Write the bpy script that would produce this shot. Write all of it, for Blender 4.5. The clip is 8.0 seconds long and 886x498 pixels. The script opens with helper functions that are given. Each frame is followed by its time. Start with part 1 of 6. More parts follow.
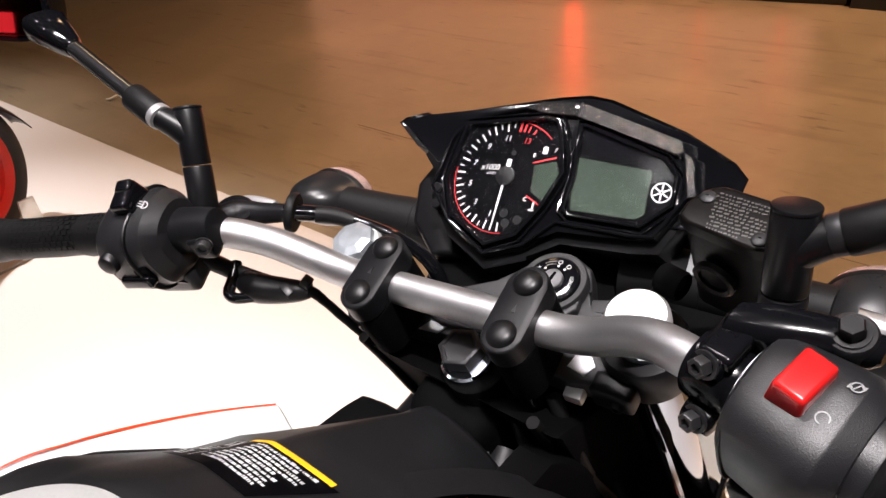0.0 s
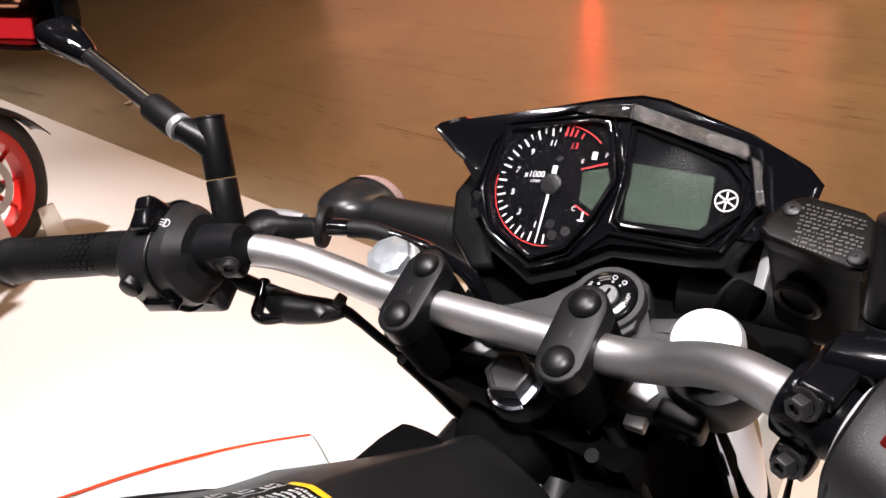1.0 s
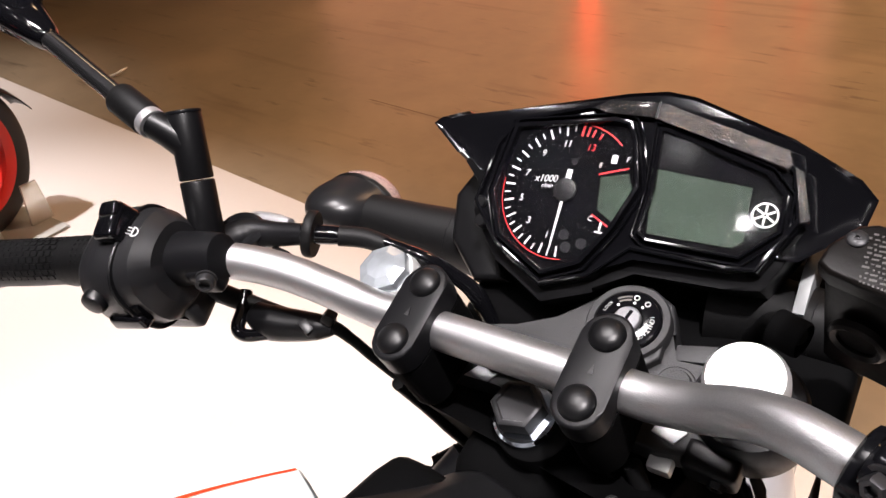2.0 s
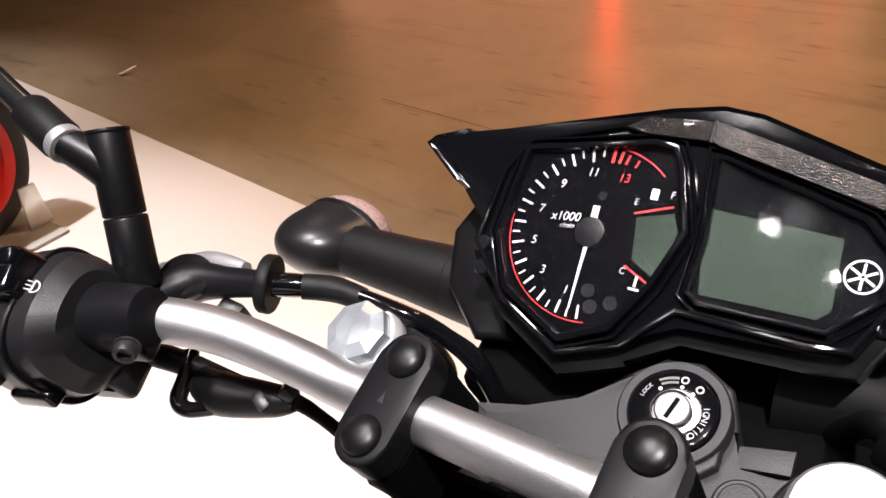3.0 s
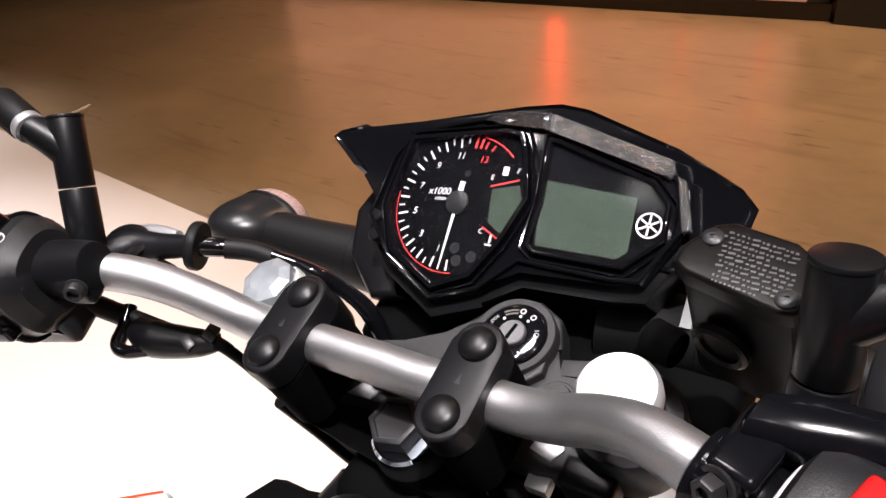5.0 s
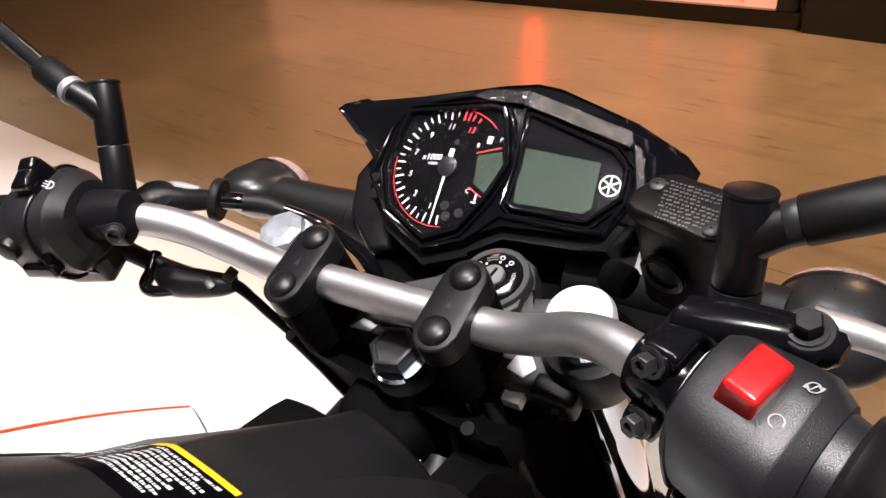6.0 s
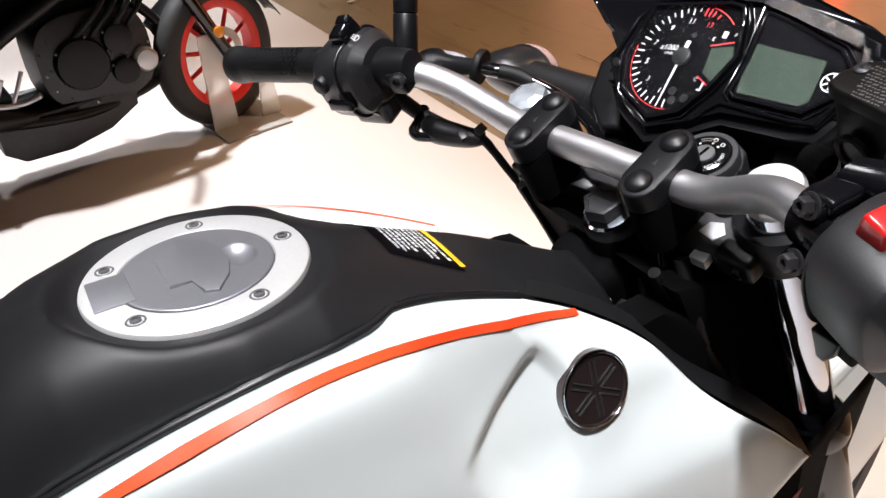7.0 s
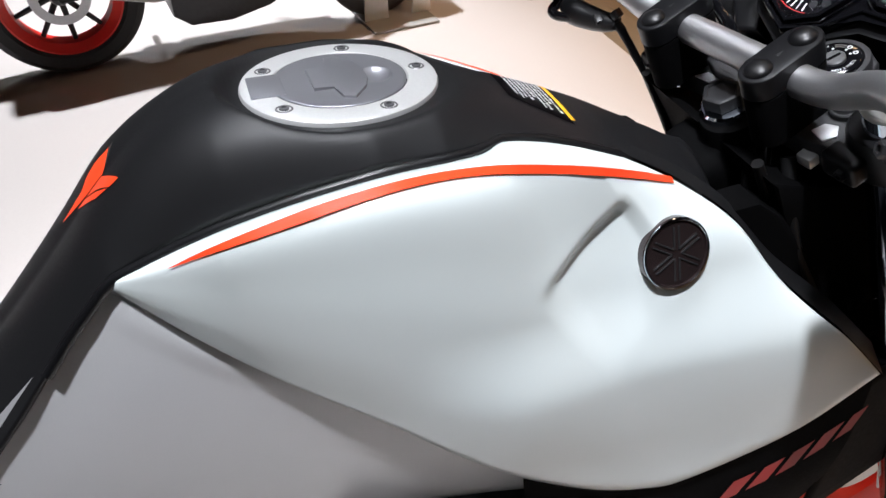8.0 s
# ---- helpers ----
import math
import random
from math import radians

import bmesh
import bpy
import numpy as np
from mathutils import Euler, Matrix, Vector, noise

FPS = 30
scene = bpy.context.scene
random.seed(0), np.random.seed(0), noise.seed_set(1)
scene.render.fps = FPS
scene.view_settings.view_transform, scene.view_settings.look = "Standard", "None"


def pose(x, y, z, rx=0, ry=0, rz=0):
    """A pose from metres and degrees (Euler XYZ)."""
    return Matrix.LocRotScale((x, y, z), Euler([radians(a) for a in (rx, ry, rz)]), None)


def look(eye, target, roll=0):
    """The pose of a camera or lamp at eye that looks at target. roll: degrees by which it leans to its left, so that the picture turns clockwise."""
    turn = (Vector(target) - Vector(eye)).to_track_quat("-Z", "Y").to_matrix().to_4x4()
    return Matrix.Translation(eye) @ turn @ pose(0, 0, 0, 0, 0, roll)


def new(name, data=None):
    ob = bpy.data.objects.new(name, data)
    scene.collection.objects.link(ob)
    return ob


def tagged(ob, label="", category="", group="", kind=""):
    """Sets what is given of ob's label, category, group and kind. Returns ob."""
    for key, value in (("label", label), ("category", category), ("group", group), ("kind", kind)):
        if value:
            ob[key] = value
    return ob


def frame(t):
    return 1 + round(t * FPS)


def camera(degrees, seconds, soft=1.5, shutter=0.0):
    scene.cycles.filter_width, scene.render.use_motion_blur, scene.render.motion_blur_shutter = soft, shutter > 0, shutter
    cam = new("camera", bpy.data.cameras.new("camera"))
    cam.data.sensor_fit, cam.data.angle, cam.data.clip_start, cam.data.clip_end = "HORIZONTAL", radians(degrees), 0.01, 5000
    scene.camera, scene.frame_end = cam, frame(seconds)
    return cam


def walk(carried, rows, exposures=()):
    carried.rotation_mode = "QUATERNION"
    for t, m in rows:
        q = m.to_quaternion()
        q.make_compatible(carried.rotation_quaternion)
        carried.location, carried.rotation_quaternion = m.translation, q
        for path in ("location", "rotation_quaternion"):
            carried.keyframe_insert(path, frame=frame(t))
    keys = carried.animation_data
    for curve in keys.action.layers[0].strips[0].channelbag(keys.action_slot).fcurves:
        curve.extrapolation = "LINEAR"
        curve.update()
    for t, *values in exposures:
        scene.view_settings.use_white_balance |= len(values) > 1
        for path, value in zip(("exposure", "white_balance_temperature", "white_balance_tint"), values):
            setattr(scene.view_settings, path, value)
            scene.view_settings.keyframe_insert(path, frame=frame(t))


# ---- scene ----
# ---- camera ----
cam = camera(59.69, 8.0)
PATH = [
    (0, (0.356, -0.367, 1.385), (-0.827, 0.885, 0.368), -4.9),
    (0.5, (0.319, -0.355, 1.376), (-0.928, 0.869, 0.403), -7.9),
    (1, (0.307, -0.343, 1.376), (-0.908, 0.874, 0.354), -6.7),
    (1.2, (0.299, -0.347, 1.374), (-0.888, 0.884, 0.337), -5.8),
    (2.3, (0.224, -0.252, 1.362), (-0.956, 0.933, 0.266), -6.1),
    (2.5, (0.202, -0.222, 1.354), (-1.004, 0.947, 0.267), -6.8),
    (3, (0.177, -0.188, 1.327), (-1.033, 0.978, 0.243), -6.6),
    (3.5, (0.181, -0.189, 1.324), (-0.992, 1.004, 0.227), -5.2),
    (4, (0.201, -0.203, 1.335), (-0.971, 1.007, 0.256), -4.7),
    (4.5, (0.243, -0.228, 1.338), (-0.93, 1.025, 0.311), -4.1),
    (5, (0.297, -0.251, 1.332), (-0.866, 1.044, 0.346), -4.1),
    (5.2, (0.311, -0.26, 1.327), (-0.815, 1.062, 0.336), -4.0),
    (6.3, (0.3633, -0.3843, 1.3550), (-0.771, 0.931, 0.363), -0.45),
    (6.5, (0.379, -0.412, 1.357), (-0.857, 0.812, 0.37), -0.7),
    (7, (0.463, -0.414, 1.347), (-0.988, 0.4, 0.238), -3.7),
    (7.5, (0.521, -0.413, 1.318), (-0.983, 0.096, 0.102), -4.1),
    (8, (0.548, -0.444, 1.326), (-0.934, 0.044, 0.075), -0.6),
]
walk(cam, [(t, look(eye, target, roll)) for t, eye, target, roll in PATH],
     [(0, 0, 6580, 16), (5.2, 0.03, 6560, 16), (6.5, 0.25, 6620, 16), (7.2, 0.04, 6120, 11), (8, -0.10, 5980, 10)])

# ---- light: dark exhibition hall, overhead truss spots, added fill and glint spots ----
world = bpy.data.worlds.new("world")
scene.world = world
world.use_nodes = True
world.node_tree.nodes["Background"].inputs[0].default_value = (0.72, 0.72, 0.74, 1)
world.node_tree.nodes["Background"].inputs[1].default_value = 0.145


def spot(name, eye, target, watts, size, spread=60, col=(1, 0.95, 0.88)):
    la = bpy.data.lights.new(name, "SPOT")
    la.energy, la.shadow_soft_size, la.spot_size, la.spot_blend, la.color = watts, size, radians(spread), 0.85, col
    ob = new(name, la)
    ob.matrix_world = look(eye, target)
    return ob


COOL = (1.0, 0.975, 0.965)
spot("overhead_spot", (-0.9, -0.5, 5.2), (-0.35, -0.35, 0.5), 700, 0.45, 37, COOL)
spot("overhead_spot", (1.2, -1.05, 4.9), (0.1, -0.2, 0.9), 1100, 0.10, 36, COOL)
spot("overhead_spot", (-0.95, -3.2, 5.2), (0.0, 0.0, 1.0), 9, 0.05, 40, COOL)
spot("overhead_spot", (-0.46, -3.45, 5.2), (0.0, 0.0, 1.0), 5, 0.036, 40, COOL)
spot("overhead_spot", (-3.6, -0.1, 5.2), (-2.2, -0.5, 0.2), 2350, 0.10, 46, COOL)
# added fill, no known lamp: brightens the platform's far left
spot("overhead_spot", (-6.0, -0.4, 5.2), (-4.9, -0.4, 0.2), 1700, 0.05, 50, COOL)
spot("overhead_spot", (-1.06, -1.52, 5.2), (0.0, -0.2, 1.0), 85, 0.08, 40, COOL)
# added row of weak unseen spots, only for glints on gloss edges
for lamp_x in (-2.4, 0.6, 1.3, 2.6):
    spot("overhead_spot", (lamp_x, -1.9, 5.2), (0.0, 0.0, 1.0), 34, 0.07, 40, COOL)
# unseen warm spots, added to brighten the concrete floor
spot("floor_fill_spot", (0.3, 4.5, 6.0), (-0.4, 4.5, 0.0), 2350, 0.4, 90, (1, 0.63, 0.35))
spot("floor_fill_spot", (-4.6, 3.4, 6.0), (-4.2, 3.8, 0.0), 480, 0.4, 105, (1, 0.68, 0.40))

# ---- materials ----
def mat(name, base, rough=0.5, metal=0.0, scale=60, var=0.15, bump=0.02, big=4.0, coat=0.0, bump_scale=None, emit=None, estr=0.0, trans=0.0, stretch=(1, 1, 1), spec=0.5, dist=0.001):
    m = bpy.data.materials.new(name)
    m.use_nodes = True
    nt = m.node_tree
    b = nt.nodes["Principled BSDF"]
    tc = nt.nodes.new("ShaderNodeTexCoord")
    mp = nt.nodes.new("ShaderNodeMapping")
    mp.inputs["Scale"].default_value = stretch
    nt.links.new(tc.outputs["Object"], mp.inputs[0])
    n1, n2 = nt.nodes.new("ShaderNodeTexNoise"), nt.nodes.new("ShaderNodeTexNoise")
    n1.inputs["Scale"].default_value, n2.inputs["Scale"].default_value = scale, big
    n1.inputs["Detail"].default_value = 4
    nt.links.new(mp.outputs[0], n1.inputs[0])
    nt.links.new(mp.outputs[0], n2.inputs[0])
    mx = nt.nodes.new("ShaderNodeMath")
    mx.operation = "ADD"
    nt.links.new(n1.outputs[0], mx.inputs[0])
    nt.links.new(n2.outputs[0], mx.inputs[1])
    mr = nt.nodes.new("ShaderNodeMapRange")
    mr.inputs[1].default_value, mr.inputs[2].default_value = 0.6, 1.4
    mr.inputs[3].default_value, mr.inputs[4].default_value = 1 - var, 1 + var
    nt.links.new(mx.outputs[0], mr.inputs[0])
    hs = nt.nodes.new("ShaderNodeHueSaturation")
    hs.inputs["Color"].default_value = (*base, 1)
    nt.links.new(mr.outputs[0], hs.inputs["Value"])
    nt.links.new(hs.outputs[0], b.inputs["Base Color"])
    rr = nt.nodes.new("ShaderNodeMapRange")
    rr.inputs[1].default_value, rr.inputs[2].default_value = 0.6, 1.4
    rr.inputs[3].default_value, rr.inputs[4].default_value = max(0.02, rough * 0.85), min(1, rough * 1.15)
    nt.links.new(mx.outputs[0], rr.inputs[0])
    nt.links.new(rr.outputs[0], b.inputs["Roughness"])
    b.inputs["Metallic"].default_value = metal
    b.inputs["Specular IOR Level"].default_value = spec
    b.inputs["Coat Weight"].default_value = coat
    b.inputs["Coat Roughness"].default_value = 0.08
    if bump:
        bp = nt.nodes.new("ShaderNodeBump")
        bp.inputs["Strength"].default_value, bp.inputs["Distance"].default_value = bump, dist
        nz = n1
        if bump_scale:
            nz = nt.nodes.new("ShaderNodeTexNoise")
            nz.inputs["Scale"].default_value = bump_scale
            nt.links.new(mp.outputs[0], nz.inputs[0])
        nt.links.new(nz.outputs[0], bp.inputs["Height"])
        nt.links.new(bp.outputs[0], b.inputs["Normal"])
    if emit:
        b.inputs["Emission Color"].default_value = (*emit, 1)
        b.inputs["Emission Strength"].default_value = estr
    if trans:
        b.inputs["Transmission Weight"].default_value = trans
        b.inputs["IOR"].default_value = 1.45
    return m


M_BAR = mat("brushed_silver", (0.50, 0.50, 0.51), 0.43, 0.97, 1300, 0.16, 0.55, 14, dist=0.0004)
M_CHROME = mat("chrome", (0.66, 0.72, 0.81), 0.07, 1.0, 40, 0.03, 0.0)
M_ALU = mat("cast_aluminium", (0.50, 0.50, 0.51), 0.45, 0.7, 500, 0.1, 0.1, dist=0.0004)
M_YOKE = mat("grey_cast_paint", (0.021, 0.021, 0.0225), 0.5, 0.15, 700, 0.15, 0.5, dist=0.0006)
M_CLAMP = mat("satin_black_clamp", (0.0065, 0.0065, 0.0075), 0.38, 0.0, 500, 0.15, 0.14, dist=0.0003, spec=0.22)
M_PERCH = mat("glossy_black_paint", (0.004, 0.004, 0.005), 0.15, 0, 300, 0.2, 0.05, dist=0.0003, spec=0.12)
M_FAINT = mat("worn_white_print", (0.26, 0.27, 0.27), 0.5, 0, 900, 0.5, 0.0)
M_BLACK = mat("black_plastic", (0.0048, 0.0048, 0.0055), 0.36, 0, 400, 0.2, 0.1, dist=0.0004, spec=0.4)
M_GRAIN = mat("grained_switch_plastic", (0.013, 0.013, 0.0143), 0.38, 0, 900, 0.25, 0.35, bump_scale=1400, dist=0.0005, spec=0.5)
M_GLOSS = mat("gloss_black", (0.004, 0.004, 0.005), 0.09, 0, 50, 0.1, 0.0, coat=0.3)
M_RUBBER = mat("black_rubber", (0.0055, 0.0055, 0.0058), 0.52, 0, 300, 0.2, 0.3, dist=0.0006, spec=0.22)
M_TANKBLK = mat("matt_black_tank_cover", (0.0068, 0.0068, 0.0074), 0.46, 0, 700, 0.12, 0.12, 3, dist=0.0003, spec=0.32)
M_WHITE = mat("pale_mint_white_paint", (0.74, 0.80, 0.79), 0.33, 0, 12, 0.015, 0.0, 2, coat=0.25)
# greyer than the tank paint: shade of the downward face put into colour
M_SIDE = mat("shaded_pale_paint", (0.63, 0.635, 0.645), 0.36, 0.1, 900, 0.03, 0.02, 2, coat=0.15)
M_ORANGE = mat("fluorescent_orange_red", (0.85, 0.06, 0.015), 0.30, 0, 200, 0.03, 0.0, spec=0.25)
M_RED = mat("red_plastic", (0.55, 0.012, 0.012), 0.22, 0, 80, 0.05, 0.0, coat=0.3)
M_RIM = mat("red_rim_paint", (0.72, 0.025, 0.015), 0.35, 0, 80, 0.05, 0.0)
M_LCD = mat("lcd_grey_green", (0.022, 0.032, 0.024), 0.4, 0, 30, 0.04, 0.0, spec=0.12)
M_PRINT = mat("white_print", (0.55, 0.55, 0.55), 0.5, 0, 100, 0.03, 0.0)
M_REDPRINT = mat("red_print", (0.42, 0.010, 0.012), 0.5, 0, 100, 0.03, 0.0)
M_YELLOW = mat("yellow_label", (0.80, 0.42, 0.01), 0.5, 0, 100, 0.03, 0.0)
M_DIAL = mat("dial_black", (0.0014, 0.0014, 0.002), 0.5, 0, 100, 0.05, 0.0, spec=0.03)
M_EMBLEM = mat("dark_smoked_emblem", (0.05, 0.035, 0.035), 0.15, 0.6, 100, 0.1, 0.0, coat=0.6)
M_STEM = mat("polished_dark_chrome", (0.22, 0.22, 0.23), 0.16, 0.95, 60, 0.05, 0.0)
M_FACET = mat("faceted_bright_metal", (0.62, 0.67, 0.72), 0.24, 0.65, 60, 0.25, 0.3, 30, dist=0.002)
M_LENS = mat("clear_indicator_lens", (0.52, 0.36, 0.32), 0.22, 0, 420, 0.5, 0.9, trans=0.45, dist=0.0010)
M_INDICATOR = mat("satin_indicator_plastic", (0.012, 0.012, 0.013), 0.30, 0, 500, 0.12, 0.10, dist=0.0003, spec=0.5)
M_GLASS = mat("clear_glass", (1, 1, 1), 0.04, 0, 10, 0.0, 0.0, trans=1.0)
M_PLEXI = mat("frosted_acrylic", (0.95, 0.94, 0.88), 0.2, 0, 10, 0.02, 0.0, trans=0.65)
M_MIRROR = mat("mirror", (0.9, 0.9, 0.9), 0.02, 1.0, 10, 0.0, 0.0)
M_PLATFORM = mat("white_platform_vinyl", (0.52, 0.484, 0.456), 0.38, 0, 90, 0.03, 0.01, 0.8)
M_DARKWALL = mat("dark_hall_paint", (0.02, 0.018, 0.017), 0.8, 0, 6, 0.2, 0.0, 0.7)
M_TYRE = mat("tyre_rubber", (0.02, 0.02, 0.02), 0.7, 0, 150, 0.2, 0.3)
M_ENGINE = mat("engine_black", (0.03, 0.03, 0.032), 0.4, 0.5, 60, 0.2, 0.1)
M_SILVERPRINT = mat("silver_print", (0.075, 0.070, 0.066), 0.4, 0.2, 100, 0.03, 0.0)
M_LID = mat("cap_grey_centre", (0.27, 0.27, 0.29), 0.42, 0.75, 300, 0.06, 0.05, dist=0.0003)
M_STRIPTEX = mat("pebbled_black_trim", (0.020, 0.020, 0.021), 0.12, 0, 300, 0.2, 1.0, bump_scale=800, dist=0.0030, coat=0.6)
# lighter copy of the pebbled trim: lamp sparkle put into the base colour
M_PEBBLE = mat("pebbled_trim_sparkle", (0.30, 0.30, 0.31), 0.22, 0.8, 300, 0.3, 1.0, bump_scale=1000, dist=0.0028)
M_GREYCOWL = mat("light_grey_plastic", (0.26, 0.27, 0.275), 0.4, 0, 200, 0.04, 0.0)
M_AMBER = mat("amber_reflector", (0.7, 0.25, 0.02), 0.25, 0, 300, 0.05, 0.3)
M_KEY = mat("worn_key_metal", (0.15, 0.15, 0.155), 0.35, 0.6, 500, 0.15, 0.2, dist=0.0003)
# near-black with hardly any sheen: deep shade put into the colour
M_VOID = mat("shaded_black_plastic", (0.0028, 0.0028, 0.003), 0.75, 0, 200, 0.3, 0.1, spec=0.03)
M_JOINT = mat("dark_joint_filler", (0.09, 0.065, 0.04), 0.7, 0, 40, 0.3, 0.0)
M_LIDBLACK = mat("worn_black_lid", (0.0062, 0.0052, 0.0048), 0.34, 0, 300, 0.3, 0.3, spec=0.12, dist=0.0004)
M_SEAT = mat("seat_vinyl", (0.02, 0.02, 0.02), 0.6, 0, 200, 0.2, 0.3)
M_SCRAP = mat("scrap_plastic", (0.8, 0.74, 0.62), 0.4, 0, 100, 0.1, 0.0)


def concrete():
    m = mat("polished_concrete", (0.19, 0.150, 0.100), 0.33, 0, 9.0, 0.24, 0.05, 0.45, dist=0.004)
    nt = m.node_tree
    b = nt.nodes["Principled BSDF"]
    base = b.inputs["Base Color"].links[0].from_socket
    tc = nt.nodes.new("ShaderNodeTexCoord")
    mp = nt.nodes.new("ShaderNodeMapping")
    mp.inputs["Scale"].default_value = (0.55, 5.0, 1)
    mp.inputs["Rotation"].default_value = (0, 0, radians(4))
    n = nt.nodes.new("ShaderNodeTexNoise")
    n.inputs["Scale"].default_value, n.inputs["Detail"].default_value = 1.6, 6
    r = nt.nodes.new("ShaderNodeMapRange")
    r.inputs[1].default_value, r.inputs[2].default_value, r.inputs[3].default_value, r.inputs[4].default_value = 0.60, 0.75, 0.0, 0.6
    mx = nt.nodes.new("ShaderNodeMix")
    mx.data_type = "RGBA"
    mx.inputs["B"].default_value = (0.07, 0.045, 0.03, 1)
    nt.links.new(tc.outputs["Object"], mp.inputs[0])
    nt.links.new(mp.outputs[0], n.inputs[0])
    nt.links.new(n.outputs[0], r.inputs[0])
    nt.links.new(r.outputs[0], mx.inputs["Factor"])
    nt.links.new(base, mx.inputs["A"])
    # short dark smudges and scuffs
    mp2 = nt.nodes.new("ShaderNodeMapping")
    mp2.inputs["Scale"].default_value = (1.3, 6.5, 1)
    mp2.inputs["Rotation"].default_value = (0, 0, radians(-3))
    n2 = nt.nodes.new("ShaderNodeTexNoise")
    n2.inputs["Scale"].default_value, n2.inputs["Detail"].default_value, n2.inputs["Roughness"].default_value = 2.1, 8, 0.62
    r2 = nt.nodes.new("ShaderNodeMapRange")
    r2.inputs[1].default_value, r2.inputs[2].default_value, r2.inputs[3].default_value, r2.inputs[4].default_value = 0.61, 0.70, 0.0, 0.75
    mx2 = nt.nodes.new("ShaderNodeMix")
    mx2.data_type = "RGBA"
    mx2.inputs["B"].default_value = (0.045, 0.030, 0.020, 1)
    nt.links.new(tc.outputs["Object"], mp2.inputs[0])
    nt.links.new(mp2.outputs[0], n2.inputs[0])
    nt.links.new(n2.outputs[0], r2.inputs[0])
    nt.links.new(r2.outputs[0], mx2.inputs["Factor"])
    nt.links.new(mx.outputs["Result"], mx2.inputs["A"])
    # paler worn clouds
    n3 = nt.nodes.new("ShaderNodeTexNoise")
    n3.inputs["Scale"].default_value, n3.inputs["Detail"].default_value = 1.1, 5
    r3 = nt.nodes.new("ShaderNodeMapRange")
    r3.inputs[1].default_value, r3.inputs[2].default_value, r3.inputs[3].default_value, r3.inputs[4].default_value = 0.5, 0.72, 0.0, 0.45
    mx3 = nt.nodes.new("ShaderNodeMix")
    mx3.data_type = "RGBA"
    mx3.inputs["B"].default_value = (0.33, 0.25, 0.165, 1)
    nt.links.new(tc.outputs["Object"], n3.inputs[0])
    nt.links.new(n3.outputs[0], r3.inputs[0])
    nt.links.new(r3.outputs[0], mx3.inputs["Factor"])
    nt.links.new(mx2.outputs["Result"], mx3.inputs["A"])
    nt.links.new(mx3.outputs["Result"], b.inputs["Base Color"])
    return m


M_CONCRETE = concrete()
M_PANEL = mat("lit_wall_panel", (0.5, 0.3, 0.22), 0.6, 0, 3, 0.05, 0.0, emit=(1, 0.42, 0.26), estr=0.75)
M_SILVER = mat("bright_satin_silver", (0.70, 0.70, 0.69), 0.34, 0.55, 400, 0.06, 0.08, dist=0.0003)
M_REDFAINT = mat("faint_red_tube", (0.5, 0.05, 0.03), 0.4, 0, 3, 0.02, 0.0, emit=(1, 0.10, 0.05), estr=2.2)
M_REDLED = mat("red_led_tube", (0.6, 0.05, 0.03), 0.4, 0, 3, 0.02, 0.0, emit=(1, 0.07, 0.03), estr=9.0)
M_REDGLOW = mat("red_lit_band", (0.6, 0.03, 0.03), 0.4, 0, 3, 0.02, 0.0, emit=(1, 0.03, 0.04), estr=0.65)

# ---- mesh tools ----
def mesh_of(name, bm, material, smooth=True):
    me = bpy.data.meshes.new(name)
    bmesh.ops.recalc_face_normals(bm, faces=bm.faces)
    bm.to_mesh(me)
    bm.free()
    if smooth:
        me.shade_smooth()
        me.set_sharp_from_angle(angle=radians(38))
    me.materials.append(material)
    return me


def part(name, bm, material, parent=None, label="", m=None, smooth=True):
    """One mesh object under a thing or a part; m: its pose in the world."""
    ob = new(name, mesh_of(name, bm, material, smooth))
    m = m if m is not None else Matrix.Identity(4)
    if parent is not None:
        ob.parent = parent
        up = parent.matrix_basis
        if parent.parent is not None:
            up = parent.parent.matrix_basis @ up
        m = up.inverted() @ m
    ob.matrix_basis = m
    return tagged(ob, label)


def thing(name, label, category, at=(0, 0, 0), group=""):
    ob = new(name)
    ob.empty_display_size = 0.1
    ob.matrix_basis = Matrix.Translation(at)
    return tagged(ob, label, category, group)


def smooth_line(pts, n=8):
    pts = [Vector(p) for p in pts]
    out = []
    for i in range(len(pts) - 1):
        p0, p1, p2, p3 = pts[max(i - 1, 0)], pts[i], pts[i + 1], pts[min(i + 2, len(pts) - 1)]
        for k in range(n):
            t = k / n
            out.append(0.5 * (2 * p1 + (p2 - p0) * t + (2 * p0 - 5 * p1 + 4 * p2 - p3) * t * t + (3 * p1 - p0 - 3 * p2 + p3) * t ** 3))
    return out + [pts[-1]]


